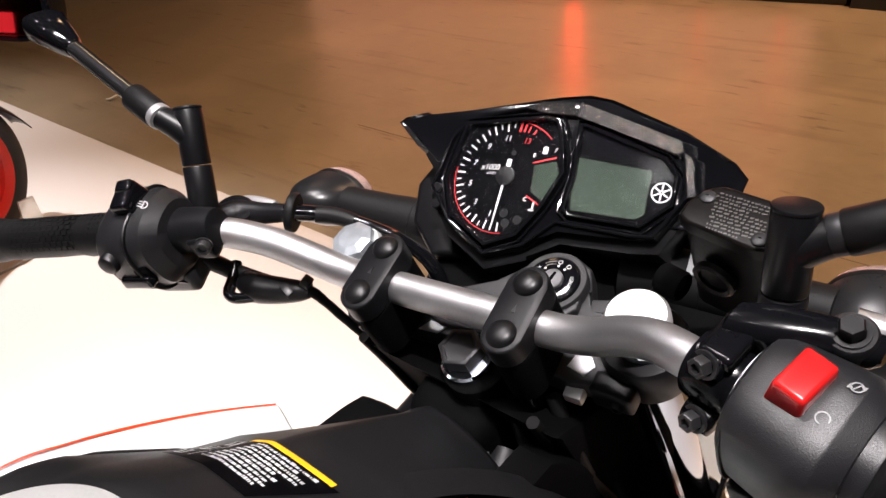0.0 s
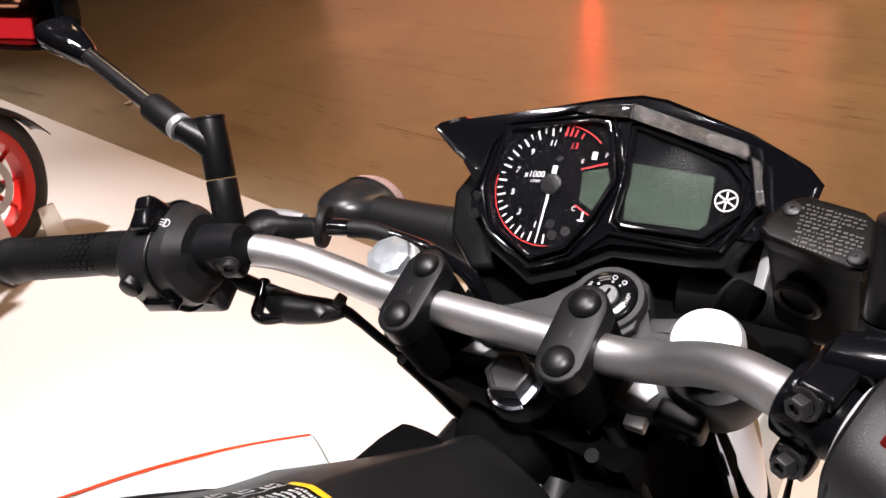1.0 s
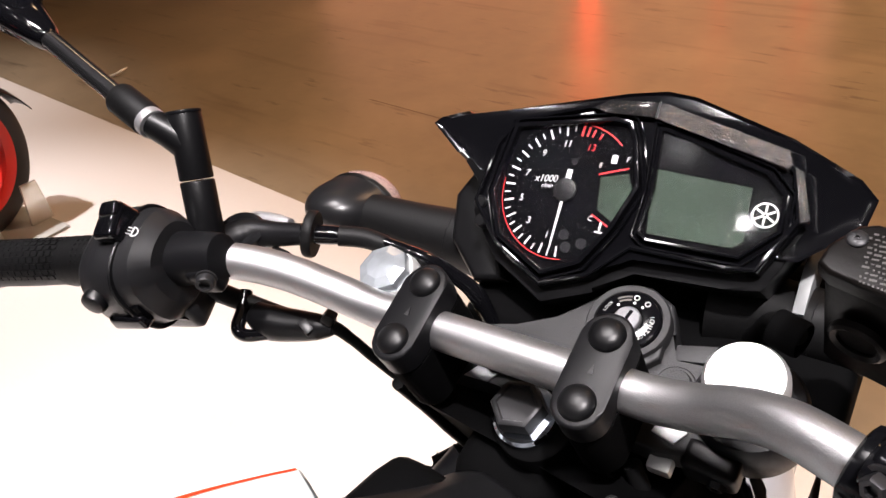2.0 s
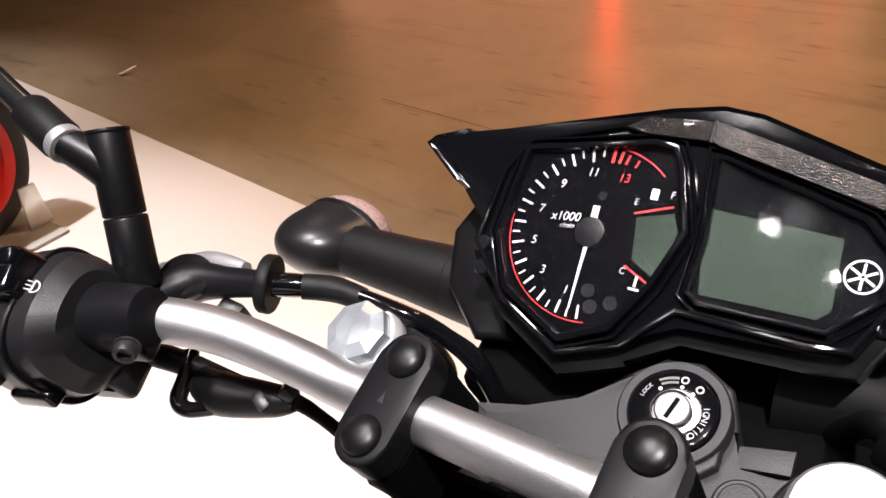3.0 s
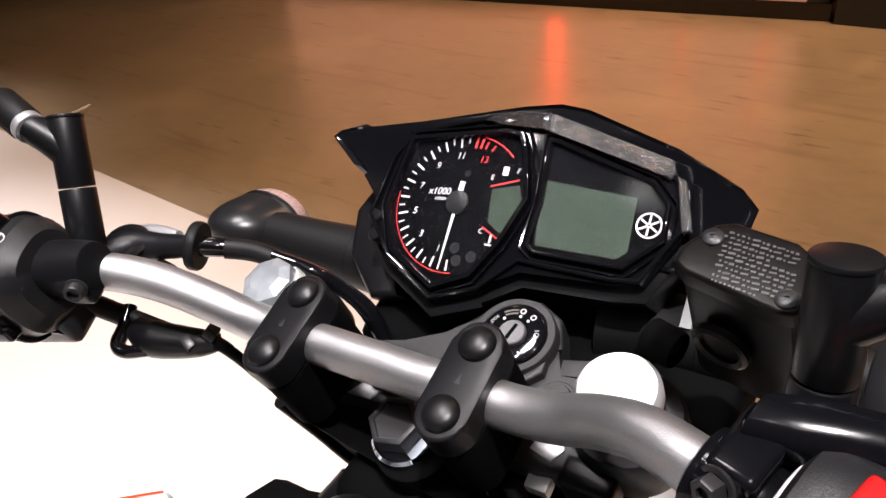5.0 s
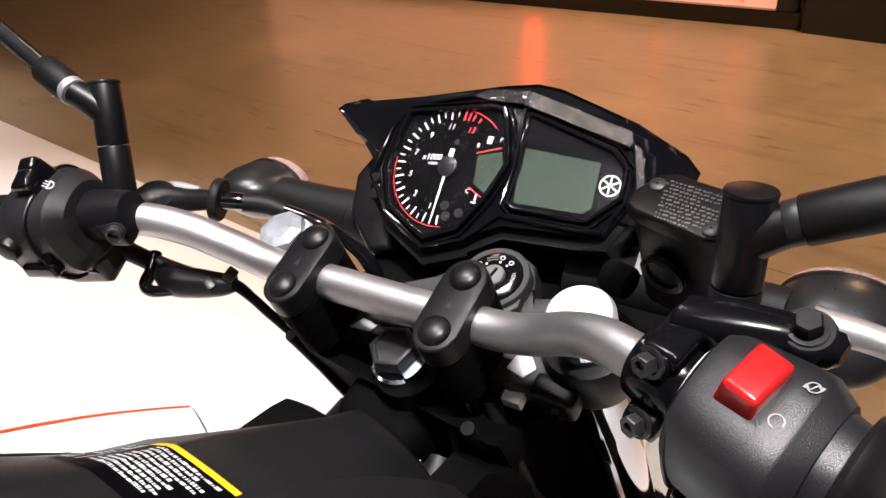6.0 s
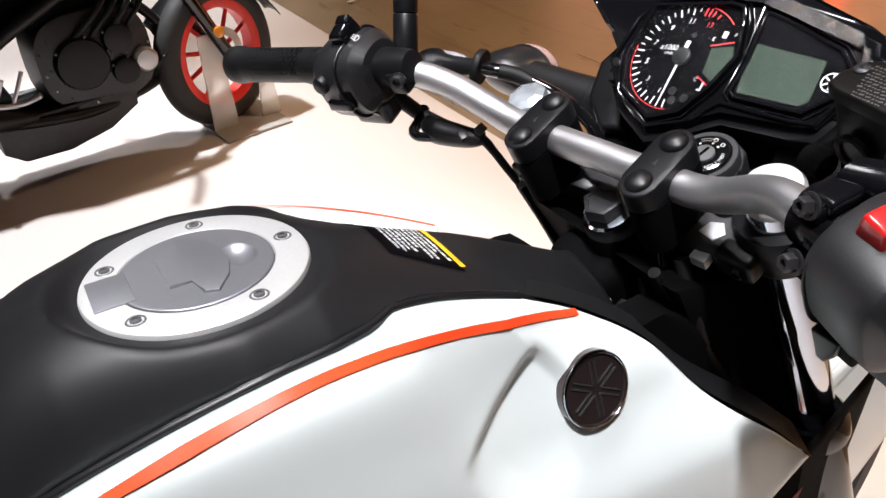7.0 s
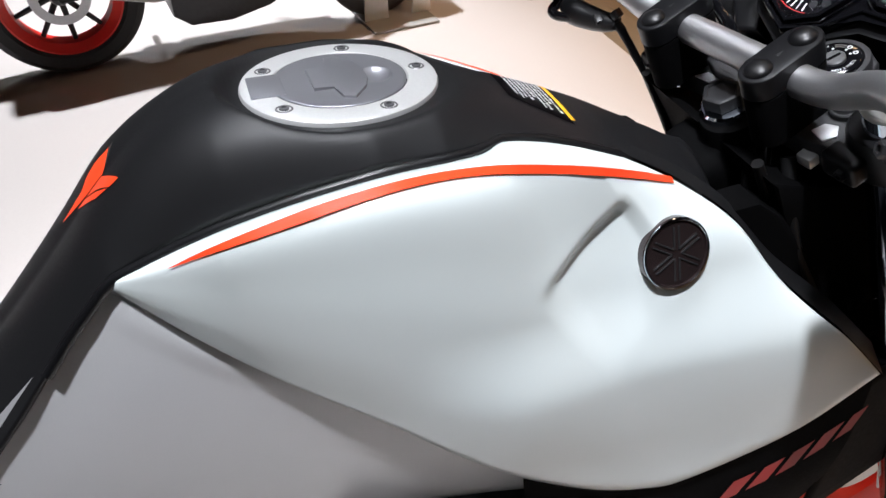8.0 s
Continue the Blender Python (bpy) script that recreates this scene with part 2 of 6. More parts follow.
def tube(pts, r, seg=16, n=8, bm=None, smooth=True):
    """A round tube along a smooth line; r a number or one radius for each given point."""
    bm = bm or bmesh.new()
    line = smooth_line(pts, n) if smooth else [Vector(p) for p in pts]
    m = len(line)
    if not isinstance(r, (int, float)):
        k = (m - 1) / (len(r) - 1)
        rad = [r[min(int(i / k), len(r) - 2)] + (r[min(int(i / k), len(r) - 2) + 1] - r[min(int(i / k), len(r) - 2)]) * (i / k - min(int(i / k), len(r) - 2)) for i in range(m)]
    else:
        rad = [r] * m
    d0 = (line[1] - line[0]).normalized()
    side = d0.orthogonal().normalized()
    rings = []
    for i, p in enumerate(line):
        d = (line[min(i + 1, m - 1)] - line[max(i - 1, 0)]).normalized()
        side = (side - d * side.dot(d)).normalized()
        o = d.cross(side)
        rings.append([bm.verts.new(p + rad[i] * (side * math.cos(a) + o * math.sin(a))) for a in (2 * math.pi * k / seg for k in range(seg))])
    for a, b in zip(rings, rings[1:]):
        for k in range(seg):
            bm.faces.new((a[k], a[(k + 1) % seg], b[(k + 1) % seg], b[k]))
    bm.faces.new(rings[0][::-1])
    bm.faces.new(rings[-1])
    return bm


def lathe(profile, seg=32, m=None, bm=None):
    """Turns (radius, height) pairs about z; open ends at radius 0 are closed."""
    bm = bm or bmesh.new()
    m = m or Matrix.Identity(4)
    rings = []
    for r, z in profile:
        if r < 1e-6:
            rings.append([bm.verts.new(m @ Vector((0, 0, z)))])
        else:
            rings.append([bm.verts.new(m @ Vector((r * math.cos(a), r * math.sin(a), z))) for a in (2 * math.pi * k / seg for k in range(seg))])
    for a, b in zip(rings, rings[1:]):
        for k in range(seg):
            j = (k + 1) % seg
            if len(a) == 1 and len(b) == 1:
                continue
            if len(a) == 1:
                bm.faces.new((a[0], b[j], b[k]))
            elif len(b) == 1:
                bm.faces.new((a[k], a[j], b[0]))
            else:
                bm.faces.new((a[k], a[j], b[j], b[k]))
    return bm


def rod(a, b, r, seg=24, edge=0.0, bm=None, r2=None):
    """A cylinder or cone from a to b with softened rims."""
    a, b = Vector(a), Vector(b)
    r2 = r if r2 is None else r2
    h = (b - a).length
    m = Matrix.Translation(a) @ (b - a).to_track_quat("Z", "Y").to_matrix().to_4x4()
    e = min(edge, r * 0.9, h * 0.45)
    prof = [(0, 0), (r - e, 0), (r - e * 0.3, e * 0.3), (r, e), (r2, h - e), (r2 - e * 0.3, h - e * 0.3), (r2 - e, h), (0, h)] if e > 0 else [(0, 0), (r, 0), (r2, h), (0, h)]
    return lathe(prof, seg, m, bm)


def box(size, at=(0, 0, 0), bevel=0.0, seg=2, rot=None, bm=None, taper=None):
    own = bmesh.new()
    bmesh.ops.create_cube(own, size=1.0)
    for v in own.verts:
        k = taper if (taper and v.co.z > 0) else 1.0
        v.co = Vector((v.co.x * size[0] * k, v.co.y * size[1] * k, v.co.z * size[2]))
    if bevel:
        bmesh.ops.bevel(own, geom=own.edges[:], offset=bevel, segments=seg, profile=0.6, affect="EDGES")
    m = Matrix.Translation(at) @ (rot or Matrix.Identity(4))
    bmesh.ops.transform(own, matrix=m, verts=own.verts)
    if bm is None:
        return own
    tmp = bpy.data.meshes.new("tmp")
    own.to_mesh(tmp)
    own.free()
    bm.from_mesh(tmp)
    bpy.data.meshes.remove(tmp)
    return bm


def prism(outline, z0, z1, bevel=0.0, seg=2, inset=0.0):
    """An outline in x, y raised from z0 to z1, its top rim bevelled."""
    bm = bmesh.new()
    low = [bm.verts.new((x, y, z0)) for x, y in outline]
    top = [bm.verts.new((x, y, z1)) for x, y in outline]
    n = len(outline)
    bm.faces.new(low[::-1])
    ft = bm.faces.new(top)
    for i in range(n):
        bm.faces.new((low[i], low[(i + 1) % n], top[(i + 1) % n], top[i]))
    if bevel:
        bmesh.ops.bevel(bm, geom=[e for e in ft.edges], offset=bevel, segments=seg, profile=0.6, affect="EDGES")
    return bm


def grid(fn, nu, nv):
    bm = bmesh.new()
    v = [[bm.verts.new(fn(i / nu, j / nv)) for j in range(nv + 1)] for i in range(nu + 1)]
    for i in range(nu):
        for j in range(nv):
            bm.faces.new((v[i][j], v[i + 1][j], v[i + 1][j + 1], v[i][j + 1]))
    bmesh.ops.remove_doubles(bm, verts=bm.verts, dist=1e-6)
    return bm


def solid(ob, thick, offset=-1.0):
    s = ob.modifiers.new("thickness", "SOLIDIFY")
    s.thickness, s.offset = thick, offset
    return ob


def curve_at(pts, t):
    """A point at t of 0..1 on a smooth line through given points."""
    pts = [Vector(p) for p in pts]
    k = min(t * (len(pts) - 1), len(pts) - 1 - 1e-6)
    i, t = int(k), k - int(k)
    p0, p1, p2, p3 = pts[max(i - 1, 0)], pts[i], pts[i + 1], pts[min(i + 2, len(pts) - 1)]
    return 0.5 * (2 * p1 + (p2 - p0) * t + (2 * p0 - 5 * p1 + 4 * p2 - p3) * t * t + (3 * p1 - p0 - 3 * p2 + p3) * t ** 3)


def letters(name, text, size, m, material, parent, label="", shear=0.0, align="CENTER"):
    cu = bpy.data.curves.new(name, "FONT")
    cu.body, cu.size, cu.shear, cu.align_x, cu.align_y, cu.extrude = text, size, shear, align, "CENTER", 0.0001
    tmp = bpy.data.objects.new("tmp", cu)
    me = bpy.data.meshes.new_from_object(tmp)
    me.name = name
    bpy.data.objects.remove(tmp)
    me.materials.clear()
    me.materials.append(material)
    ob = new(name, me)
    up = parent.matrix_basis if parent.parent is None else parent.parent.matrix_basis @ parent.matrix_basis
    ob.parent, ob.matrix_basis = parent, up.inverted() @ m
    return tagged(ob, label)


# ---- setting ----
def slab(name, x0, x1, y0, y1, z0, z1, material, label="", bevel=0.0):
    bm = box((x1 - x0, y1 - y0, z1 - z0), ((x0 + x1) / 2, (y0 + y1) / 2, (z0 + z1) / 2), bevel)
    return tagged(part(name, bm, material, smooth=False), label, kind="structure")


slab("ground", -16, 16, -16, 16, -0.25, -0.05, M_CONCRETE, "polished brown concrete hall floor with dark scuffs")
slab("platform", -9, 6, -5, 1.17, -0.05, 0.0, M_PLATFORM, "white exhibition platform with a glossy vinyl top", 0.003)
for nm, a in (("wall_north", (-16, 16, 16, 16.2)), ("wall_south", (-16, 16, -16.2, -16)), ("wall_east", (16, 16.2, -16, 16)), ("wall_west", (-16.2, -16, -16, 16))):
    slab(nm, *a, -0.25, 8, M_DARKWALL, "dark painted hall wall")
slab("ceiling", -16.2, 16.2, -16.2, 16.2, 8, 8.2, M_DARKWALL, "dark hall ceiling")

booth = thing("booth_wall", "peach back-lit booth wall with black plinth and red light tubes", "wall", (-3.6, 5.4, -0.05))
part("panel", box((4.6, 0.06, 2.4), (-3.6, 5.42, 1.27)), M_PANEL, booth, "glowing peach panel", smooth=False)
part("plinth", box((4.9, 0.14, 0.12), (-3.6, 5.40, 0.01), 0.004), M_GLOSS, booth, "gloss black plinth", smooth=False)
part("end_post", box((0.14, 0.16, 2.6), (-1.24, 5.42, 1.25), 0.004), M_DARKWALL, booth, smooth=False)
for x, w in ((-3.12, 0.09), (-2.116, 0.03), (-1.54, 0.03)):
    part("light_tube", box((w, 0.03, 2.3), (x, 5.37, 1.25), 0.008), M_REDLED if x < -3 else M_REDFAINT, booth, "red light tube", smooth=False)
booth.matrix_basis = Matrix.Translation((-1.25, 5.4, 0)) @ Matrix.Rotation(radians(10), 4, "Z") @ Matrix.Translation((1.25, -5.4, 0)) @ booth.matrix_basis
far = thing("booth_wall", "far dark booth wall with a red glowing band and pale strips", "wall", (-13.5, -15.9, -0.05))
part("panel", box((5.0, 0.06, 3.0), (-13.4, -15.93, 1.45)), M_DARKWALL, far, smooth=False)
part("red_band", box((3.0, 0.04, 0.45), (-14.4, -15.88, 0.22), 0.004), M_REDGLOW, far, "red glowing band", smooth=False)
for z, h in ((0.72, 0.05), (1.02, 0.025), (1.30, 0.02)):
    part("pale_strip", box((2.6, 0.03, h), (-14.5, -15.885, z), 0.003), M_PANEL, far, "pale lit strip", smooth=False)
for x, z in ((-13.30, 1.00), (-13.12, 0.86), (-13.38, 0.94)):
    part("lamp_head", lathe([(0, 0), (0.05, 0), (0.06, 0.03), (0.03, 0.10), (0, 0.11)], 16, pose(x, -15.80, z, 90, 0, 0)), M_PANEL, far, "small glowing lamp", smooth=False)
slab("wall_booth", -1.1, 7, 5.3, 5.6, -0.05, 3.2, M_DARKWALL, "black booth side wall")

slab("floor_joint", -2.5, 9, 2.10, 2.1045, -0.06, -0.0494, M_JOINT, "thin dark joint in the concrete")
scrap = part("floor_scrap", tube([(0, 0, 0.003), (0.035, 0.01, 0.006), (0.06, 0.045, 0.022), (0.055, 0.09, 0.03)], [0.003, 0.009, 0.009, 0.003], 8), M_SCRAP, m=pose(-4.14, 1.586, -0.045))
tagged(scrap, "curled pale strip of litter on the concrete floor", "litter")

# ---- the motorcycle ----
bike = thing("motorcycle", "white and matt black naked motorcycle with orange stripes", "motorcycle")

CAST, TURN = radians(25), radians(7)
AX = Vector((math.cos(TURN), math.sin(TURN) * math.cos(CAST), math.sin(TURN) * math.sin(CAST)))
NX = Vector((0, -math.sin(CAST), math.cos(CAST)))
EX = NX.cross(AX)
SM = Matrix(((AX.x, EX.x, NX.x, 0), (AX.y, EX.y, NX.y, 0), (AX.z, EX.z, NX.z, 1.05), (0, 0, 0, 1)))  # steering frame: lateral, forward, up the stem


def sp(name, bm, material, parent=None, label="", smooth=True):
    return part(name, bm, material, parent or bike, label, SM, smooth)


def stadium(x, y0, y1, r, n=12):
    top = [(x + r * math.cos(a), y1 + r * math.sin(a)) for a in (math.pi * k / n for k in range(n + 1))]
    return top + [(x + r * math.cos(a), y0 + r * math.sin(a)) for a in (math.pi + math.pi * k / n for k in range(n + 1))]


def hexbolt(at, way, r, h, material, parent, m, name="bolt", socket=True):
    """A hex-headed bolt with a washer, standing on a place and pointing along a way."""
    q = m @ Matrix.Translation(at) @ Vector(way).to_track_quat("Z", "Y").to_matrix().to_4x4()
    bm = lathe([(0, 0), (r * 1.35, 0), (r * 1.35, h * 0.2), (r, h * 0.22)], 20)
    lathe([(r, h * 0.2), (r, h * 0.85), (r * 0.85, h), (r * 0.5, h), (r * 0.45, h * 0.7), (0, h * 0.7)] if socket else [(r, h * 0.2), (r, h * 0.85), (r * 0.85, h), (0, h)], 6, bm=bm)
    return part(name, bm, material, parent, "", q)


# handlebar
HALF = [(0.51, -0.108, 0.033), (0.42, -0.081, 0.033), (0.33, -0.055, 0.033), (0.27, -0.034, 0.032), (0.222, -0.015, 0.022), (0.185, -0.004, 0.006), (0.145, 0.001, -0.014), (0.112, 0.0015, -0.024), (0.07, 0.0015, -0.0258)]
RIGHT = [(0.07, 0.0015, -0.0258), (0.102, 0.0015, -0.0250), (0.130, 0.0015, -0.0165), (0.156, 0.0005, -0.0010), (0.182, -0.004, 0.0125), (0.210, -0.0135, 0.0195), (0.245, -0.0265, 0.0235), (0.29, -0.0405, 0.0265), (0.36, -0.062, 0.027), (0.51, -0.106, 0.027)]
BAR = [(-x, y, z) for x, y, z in HALF] + [(0, 0.0015, -0.0258)] + RIGHT
bar = sp("handlebar", tube(BAR, 0.0143, 28, 6), M_BAR, label="brushed silver tubular handlebar")

for side in (-1, 1):
    x = side * 0.0695
    c = sp("bar_clamp", prism(stadium(x, -0.0228, 0.0228, 0.0168), -0.024, -0.0028, 0.0022, 3), M_CLAMP, label="satin black bar clamp with an arrow mark")
    # base darker than its clamp: the shadow on it is in the colour
    sp("clamp_base", prism(stadium(x, -0.0215, 0.0215, 0.0172), -0.078, -0.0255, 0.0012), M_VOID, c)
    for y in (0.0235, -0.0235):
        sp("bolt_cap", lathe([(0.0118, -0.005), (0.0118, -0.002), (0.0108, 0.0002), (0.007, 0.0022), (0.003, 0.003), (0, 0.0031)], 28, Matrix.Translation((x, y, 0))), M_BLACK, c, "domed black bolt cap")
    sp("arrow_mark", prism([(x - 0.0018, -0.004), (x + 0.0018, -0.004), (x, 0.003)], -0.0029, -0.0022), M_YOKE, c)

# top yoke with raised rim, fork tubes
half_l = [(-0.03, -0.006), (-0.07, -0.008), (-0.10, -0.008), (-0.13, -0.002), (-0.15, 0.008), (-0.158, 0.03), (-0.153, 0.055), (-0.128, 0.067), (-0.100, 0.058), (-0.085, 0.034), (-0.062, 0.032), (-0.03, 0.045), (0.0, 0.058)]
half_r = [(0.020, 0.086), (0.035, 0.1), (0.056, 0.104), (0.076, 0.094), (0.086, 0.072), (0.09, 0.05), (0.113, 0.052), (0.125, 0.064), (0.143, 0.068), (0.168, 0.055), (0.173, 0.03), (0.166, 0.008), (0.14, -0.004), (0.10, -0.012), (0.07, -0.010), (0.03, -0.006)]
yoke = sp("top_yoke", prism(half_l + half_r, -0.102, -0.078, 0.003, 3), M_YOKE, label="grey cast top yoke")
sp("raised_plate", prism([(-0.072, 0.020), (-0.062, 0.026), (-0.03, 0.036), (0.005, 0.051), (0.026, 0.081), (0.038, 0.094), (0.056, 0.098), (0.073, 0.089), (0.081, 0.07), (0.083, 0.048), (0.06, 0.022), (0.03, 0.006), (-0.03, 0.002)], -0.078, -0.070, 0.0025, 3), M_YOKE, yoke)
tube_rib = tube([(-0.088, 0.045, -0.079), (-0.05, 0.028, -0.079), (-0.01, 0.022, -0.079), (0.04, 0.014, -0.079)], 0.004, 10)
sp("rib", tube_rib, M_YOKE, yoke)
for x, y in ((0.0985, 0.034), (-0.085, 0.03)):
    sp("yoke_bolt", lathe([(0.0135, -0.078), (0.0135, -0.0735), (0.0125, -0.0725), (0.011, -0.0725), (0.010, -0.0705), (0.0095, -0.069), (0, -0.0685)], 28, Matrix.Translation((x, y, 0))), M_YOKE, yoke)
sp("web", prism([(0.087, 0.0665), (0.1135, 0.0735), (0.1145, 0.0600), (0.0889, 0.0546)], -0.088, -0.082, 0.001), M_YOKE, yoke, "grey yoke web")
for s, x in ((-1, -0.127), (1, 0.146)):
    at = Matrix.Translation((x, 0.035, 0))
    fk = sp("fork_tube", rod((x, 0.035, -0.43), (x, 0.035, -0.046), 0.0235, 48, 0.002), M_CHROME, label="polished chrome fork tube")
    cap_part = sp("fork_cap", lathe([(0.0235, -0.048), (0.025, -0.044), (0.0252, -0.035), (0.0225, -0.0305), (0.0, -0.0298)], 48, at), M_SILVER, fk, "bright fork cap")
    if s < 0:
        sp("cap_adjuster", lathe([(0.0215, -0.0306), (0.0205, -0.0225), (0.0125, -0.0195), (0.0, -0.0185)], 8, at @ pose(0, 0, 0, 0, 0, 12)), M_FACET, cap_part, "faceted bright adjuster", smooth=False)
    sp("fork_clamp", lathe([(0.0238, -0.108), (0.034, -0.108), (0.0355, -0.104), (0.0355, -0.070), (0.033, -0.0655), (0.026, -0.064), (0.0238, -0.064)], 40, at), M_CLAMP, fk)
    sp("pinch_lug", box((0.036, 0.022, 0.026), (x + (0.012 if s < 0 else -0.012), -0.004, -0.090), 0.006, 3), M_CLAMP, fk)
    hexbolt((x + (0.012 if s < 0 else -0.006), -0.012, -0.090), (0, -1, 0), 0.0058, 0.007, M_CLAMP, fk, SM)
    sp("seal_ring", lathe([(0.0238, -0.402), (0.031, -0.400), (0.036, -0.412), (0.036, -0.435), (0.031, -0.44), (0.0238, -0.44)], 40, at), M_GLOSS, fk, "gloss black fork seal collar")
    sp("fork_leg", rod((x, 0.035, -0.86), (x, 0.035, -0.435), 0.029, 32, 0.003), M_GLOSS, fk)
sp("lower_yoke", box((0.22, 0.07, 0.04), (0.008, 0.035, -0.32), 0.012, 3), M_VOID)
for x, y, w, d in ((0.103, -0.0145, 0.016, 0.012),):
    sp("silver_lug", box((w, d, 0.012), (x, y, -0.094), 0.0025), M_SILVER, yoke, "bare aluminium lug")
# added pale pads: spotlight glints on the yoke, put into shape and colour
for line in ([(0.094, 0.000), (0.110, -0.004), (0.116, 0.006), (0.108, 0.016), (0.097, 0.012)], [(-0.050, -0.007), (-0.030, -0.006), (-0.024, 0.003), (-0.042, 0.004)]):
    sp("glint_pad", prism(line, -0.0785, -0.0765, 0.0006), M_ALU, yoke, "pale pad standing in for a lamp glint")
# stem near-black, with the deep shade round the nut in its colour
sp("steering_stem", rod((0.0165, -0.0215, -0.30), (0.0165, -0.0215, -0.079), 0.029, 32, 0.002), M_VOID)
nut = sp("stem_nut", lathe([(0.0, -0.08), (0.0285, -0.08), (0.0285, -0.0735), (0.026, -0.0715), (0.0, -0.0715)], 40, Matrix.Translation((0.0105, -0.0195, -0.001)) @ Matrix.Diagonal((0.86, 0.86, 1, 1))), M_CHROME, label="chrome steering stem nut")
sp("hex_head", lathe([(0.0215, -0.0715), (0.0215, -0.062), (0.0205, -0.0595), (0.0190, -0.0588), (0.0165, -0.0588), (0.0155, -0.0605), (0, -0.0605)], 6, Matrix.Translation((0.0070, -0.0190, -0.0005)) @ Matrix.Diagonal((0.92, 0.92, 1, 1)) @ pose(0, 0, 0, 0, 0, 14)), M_ENGINE, nut)

# ignition switch
sp("switch_boss", lathe([(0.0300, -0.085), (0.0300, -0.0675), (0.0290, -0.0662), (0.0245, -0.0662), (0.0238, -0.069)], 48, Matrix.Translation((0.0535, 0.067, 0))), M_YOKE, yoke, "raised grey boss")
IGM = Matrix.Translation((0.0535, 0.067, 0))
ig = sp("ignition_switch", lathe([(0.0235, -0.10), (0.0235, -0.0665), (0.0225, -0.0645), (0.0215, -0.064), (0.0112, -0.064), (0.0108, -0.066), (0, -0.066)], 44, IGM), M_GLOSS, label="round black ignition switch with white lettering")
sp("key_barrel", lathe([(0.0098, -0.068), (0.0098, -0.0630), (0.0088, -0.0622), (0, -0.0622)], 28, IGM), M_KEY, ig, "worn silver key barrel")
# no slot is cut: a near-black box carries its shade
sp("key_slot_shade", box((0.0022, 0.0125, 0.0012), (0.0535, 0.067, -0.0619), rot=pose(0, 0, 0, 0, 0, -12)), M_DIAL, ig)


def ring_text(text, radius, start, step, size, parent):
    for i, ch in enumerate(text):
        a = radians(start + i * step)
        p = SM @ Matrix.Translation((0.0535 + radius * math.cos(a), 0.067 + radius * math.sin(a), -0.0637)) @ pose(0, 0, 0, 0, 0, math.degrees(a) - 90)
        letters("letter", ch, size, p, M_PRINT, parent)


ring_text("IGNITION", 0.0172, 20, -9.6, 0.0046, ig)
ring_text("LOCK", 0.0180, 172, -7.5, 0.0032, ig)
for a, r in ((58, 0.0135), (88, 0.0135), (138, 0.0135)):
    sp("dot_mark", lathe([(0.0011, 0), (0.0011, 0.0003), (0, 0.0003)], 12, Matrix.Translation((0.0535 + r * math.cos(radians(a)), 0.067 + r * math.sin(radians(a)), -0.0639))), M_PRINT, ig)
for a, r in ((57, 0.0178), (88, 0.0178)):
    sp("symbol_ring", lathe([(0.0014, 0), (0.0014, 0.0003), (0.0022, 0.0003), (0.0022, 0)], 18, Matrix.Translation((0.0535 + r * math.cos(radians(a)), 0.067 + r * math.sin(radians(a)), -0.0639))), M_PRINT, ig)
for k in range(2):
    sp("text_bar", grid(lambda u, v, r=0.0148 + 0.0026 * k: Vector((0.0535 + (r + 0.0015 * v) * math.cos(radians(98 + 34 * u)), 0.067 + (r + 0.0015 * v) * math.sin(radians(98 + 34 * u)), -0.0637)), 10, 1), M_SILVERPRINT, ig)

# ---- instruments ----
DM = SM @ Matrix(((1, 0, 0, -0.024), (0, 0.917, -0.40, 0.1457), (0, 0.40, 0.917, -0.0348), (0, 0, 0, 1)))


def dp(name, bm, material, parent=None, label="", smooth=True):
    return part(name, bm, material, parent or bike, label, DM, smooth)


def inset(outline, d):
    """The outline moved inwards by d."""
    n = len(outline)
    area = sum(outline[i][0] * outline[(i + 1) % n][1] - outline[(i + 1) % n][0] * outline[i][1] for i in range(n))
    sgn = 1 if area > 0 else -1
    out = []
    for i in range(n):
        p, a, b = Vector(outline[i]), Vector(outline[i - 1]), Vector(outline[(i + 1) % n])
        e1, e2 = (p - a).normalized(), (b - p).normalized()
        n1, n2 = Vector((-e1.y, e1.x)) * sgn, Vector((-e2.y, e2.x)) * sgn
        k = (n1 + n2)
        k = k / max(0.35, 1 + n1.dot(n2))
        q = p + k * d
        out.append((q.x, q.y))
    return out


def lip(outline, d, z0, z1, name, parent, material=M_GLOSS, label=""):
    """A raised rim with rounded top round a window."""
    bm = bmesh.new()
    rows = [(outline, z0), (inset(outline, d * 0.15), z1 - 0.0005), (inset(outline, d * 0.4), z1), (inset(outline, d * 0.75), z1 - 0.0004), (inset(outline, d), z0)]
    v = [[bm.verts.new((x, y, z)) for x, y in o] for o, z in rows]
    n = len(outline)
    for a, b in zip(v, v[1:]):
        for i in range(n):
            bm.faces.new((a[i], a[(i + 1) % n], b[(i + 1) % n], b[i]))
    return dp(name, bm, material, parent, label)


body = [(-0.078, -0.022), (-0.072, 0.03), (-0.058, 0.053), (0.016, 0.075), (0.06, 0.0765), (0.146, 0.053), (0.161, 0.041), (0.171, 0.008), (0.152, -0.033), (0.13, -0.036), (0.0635, -0.036), (0.038, -0.062), (0.0, -0.078), (-0.047, -0.055)]
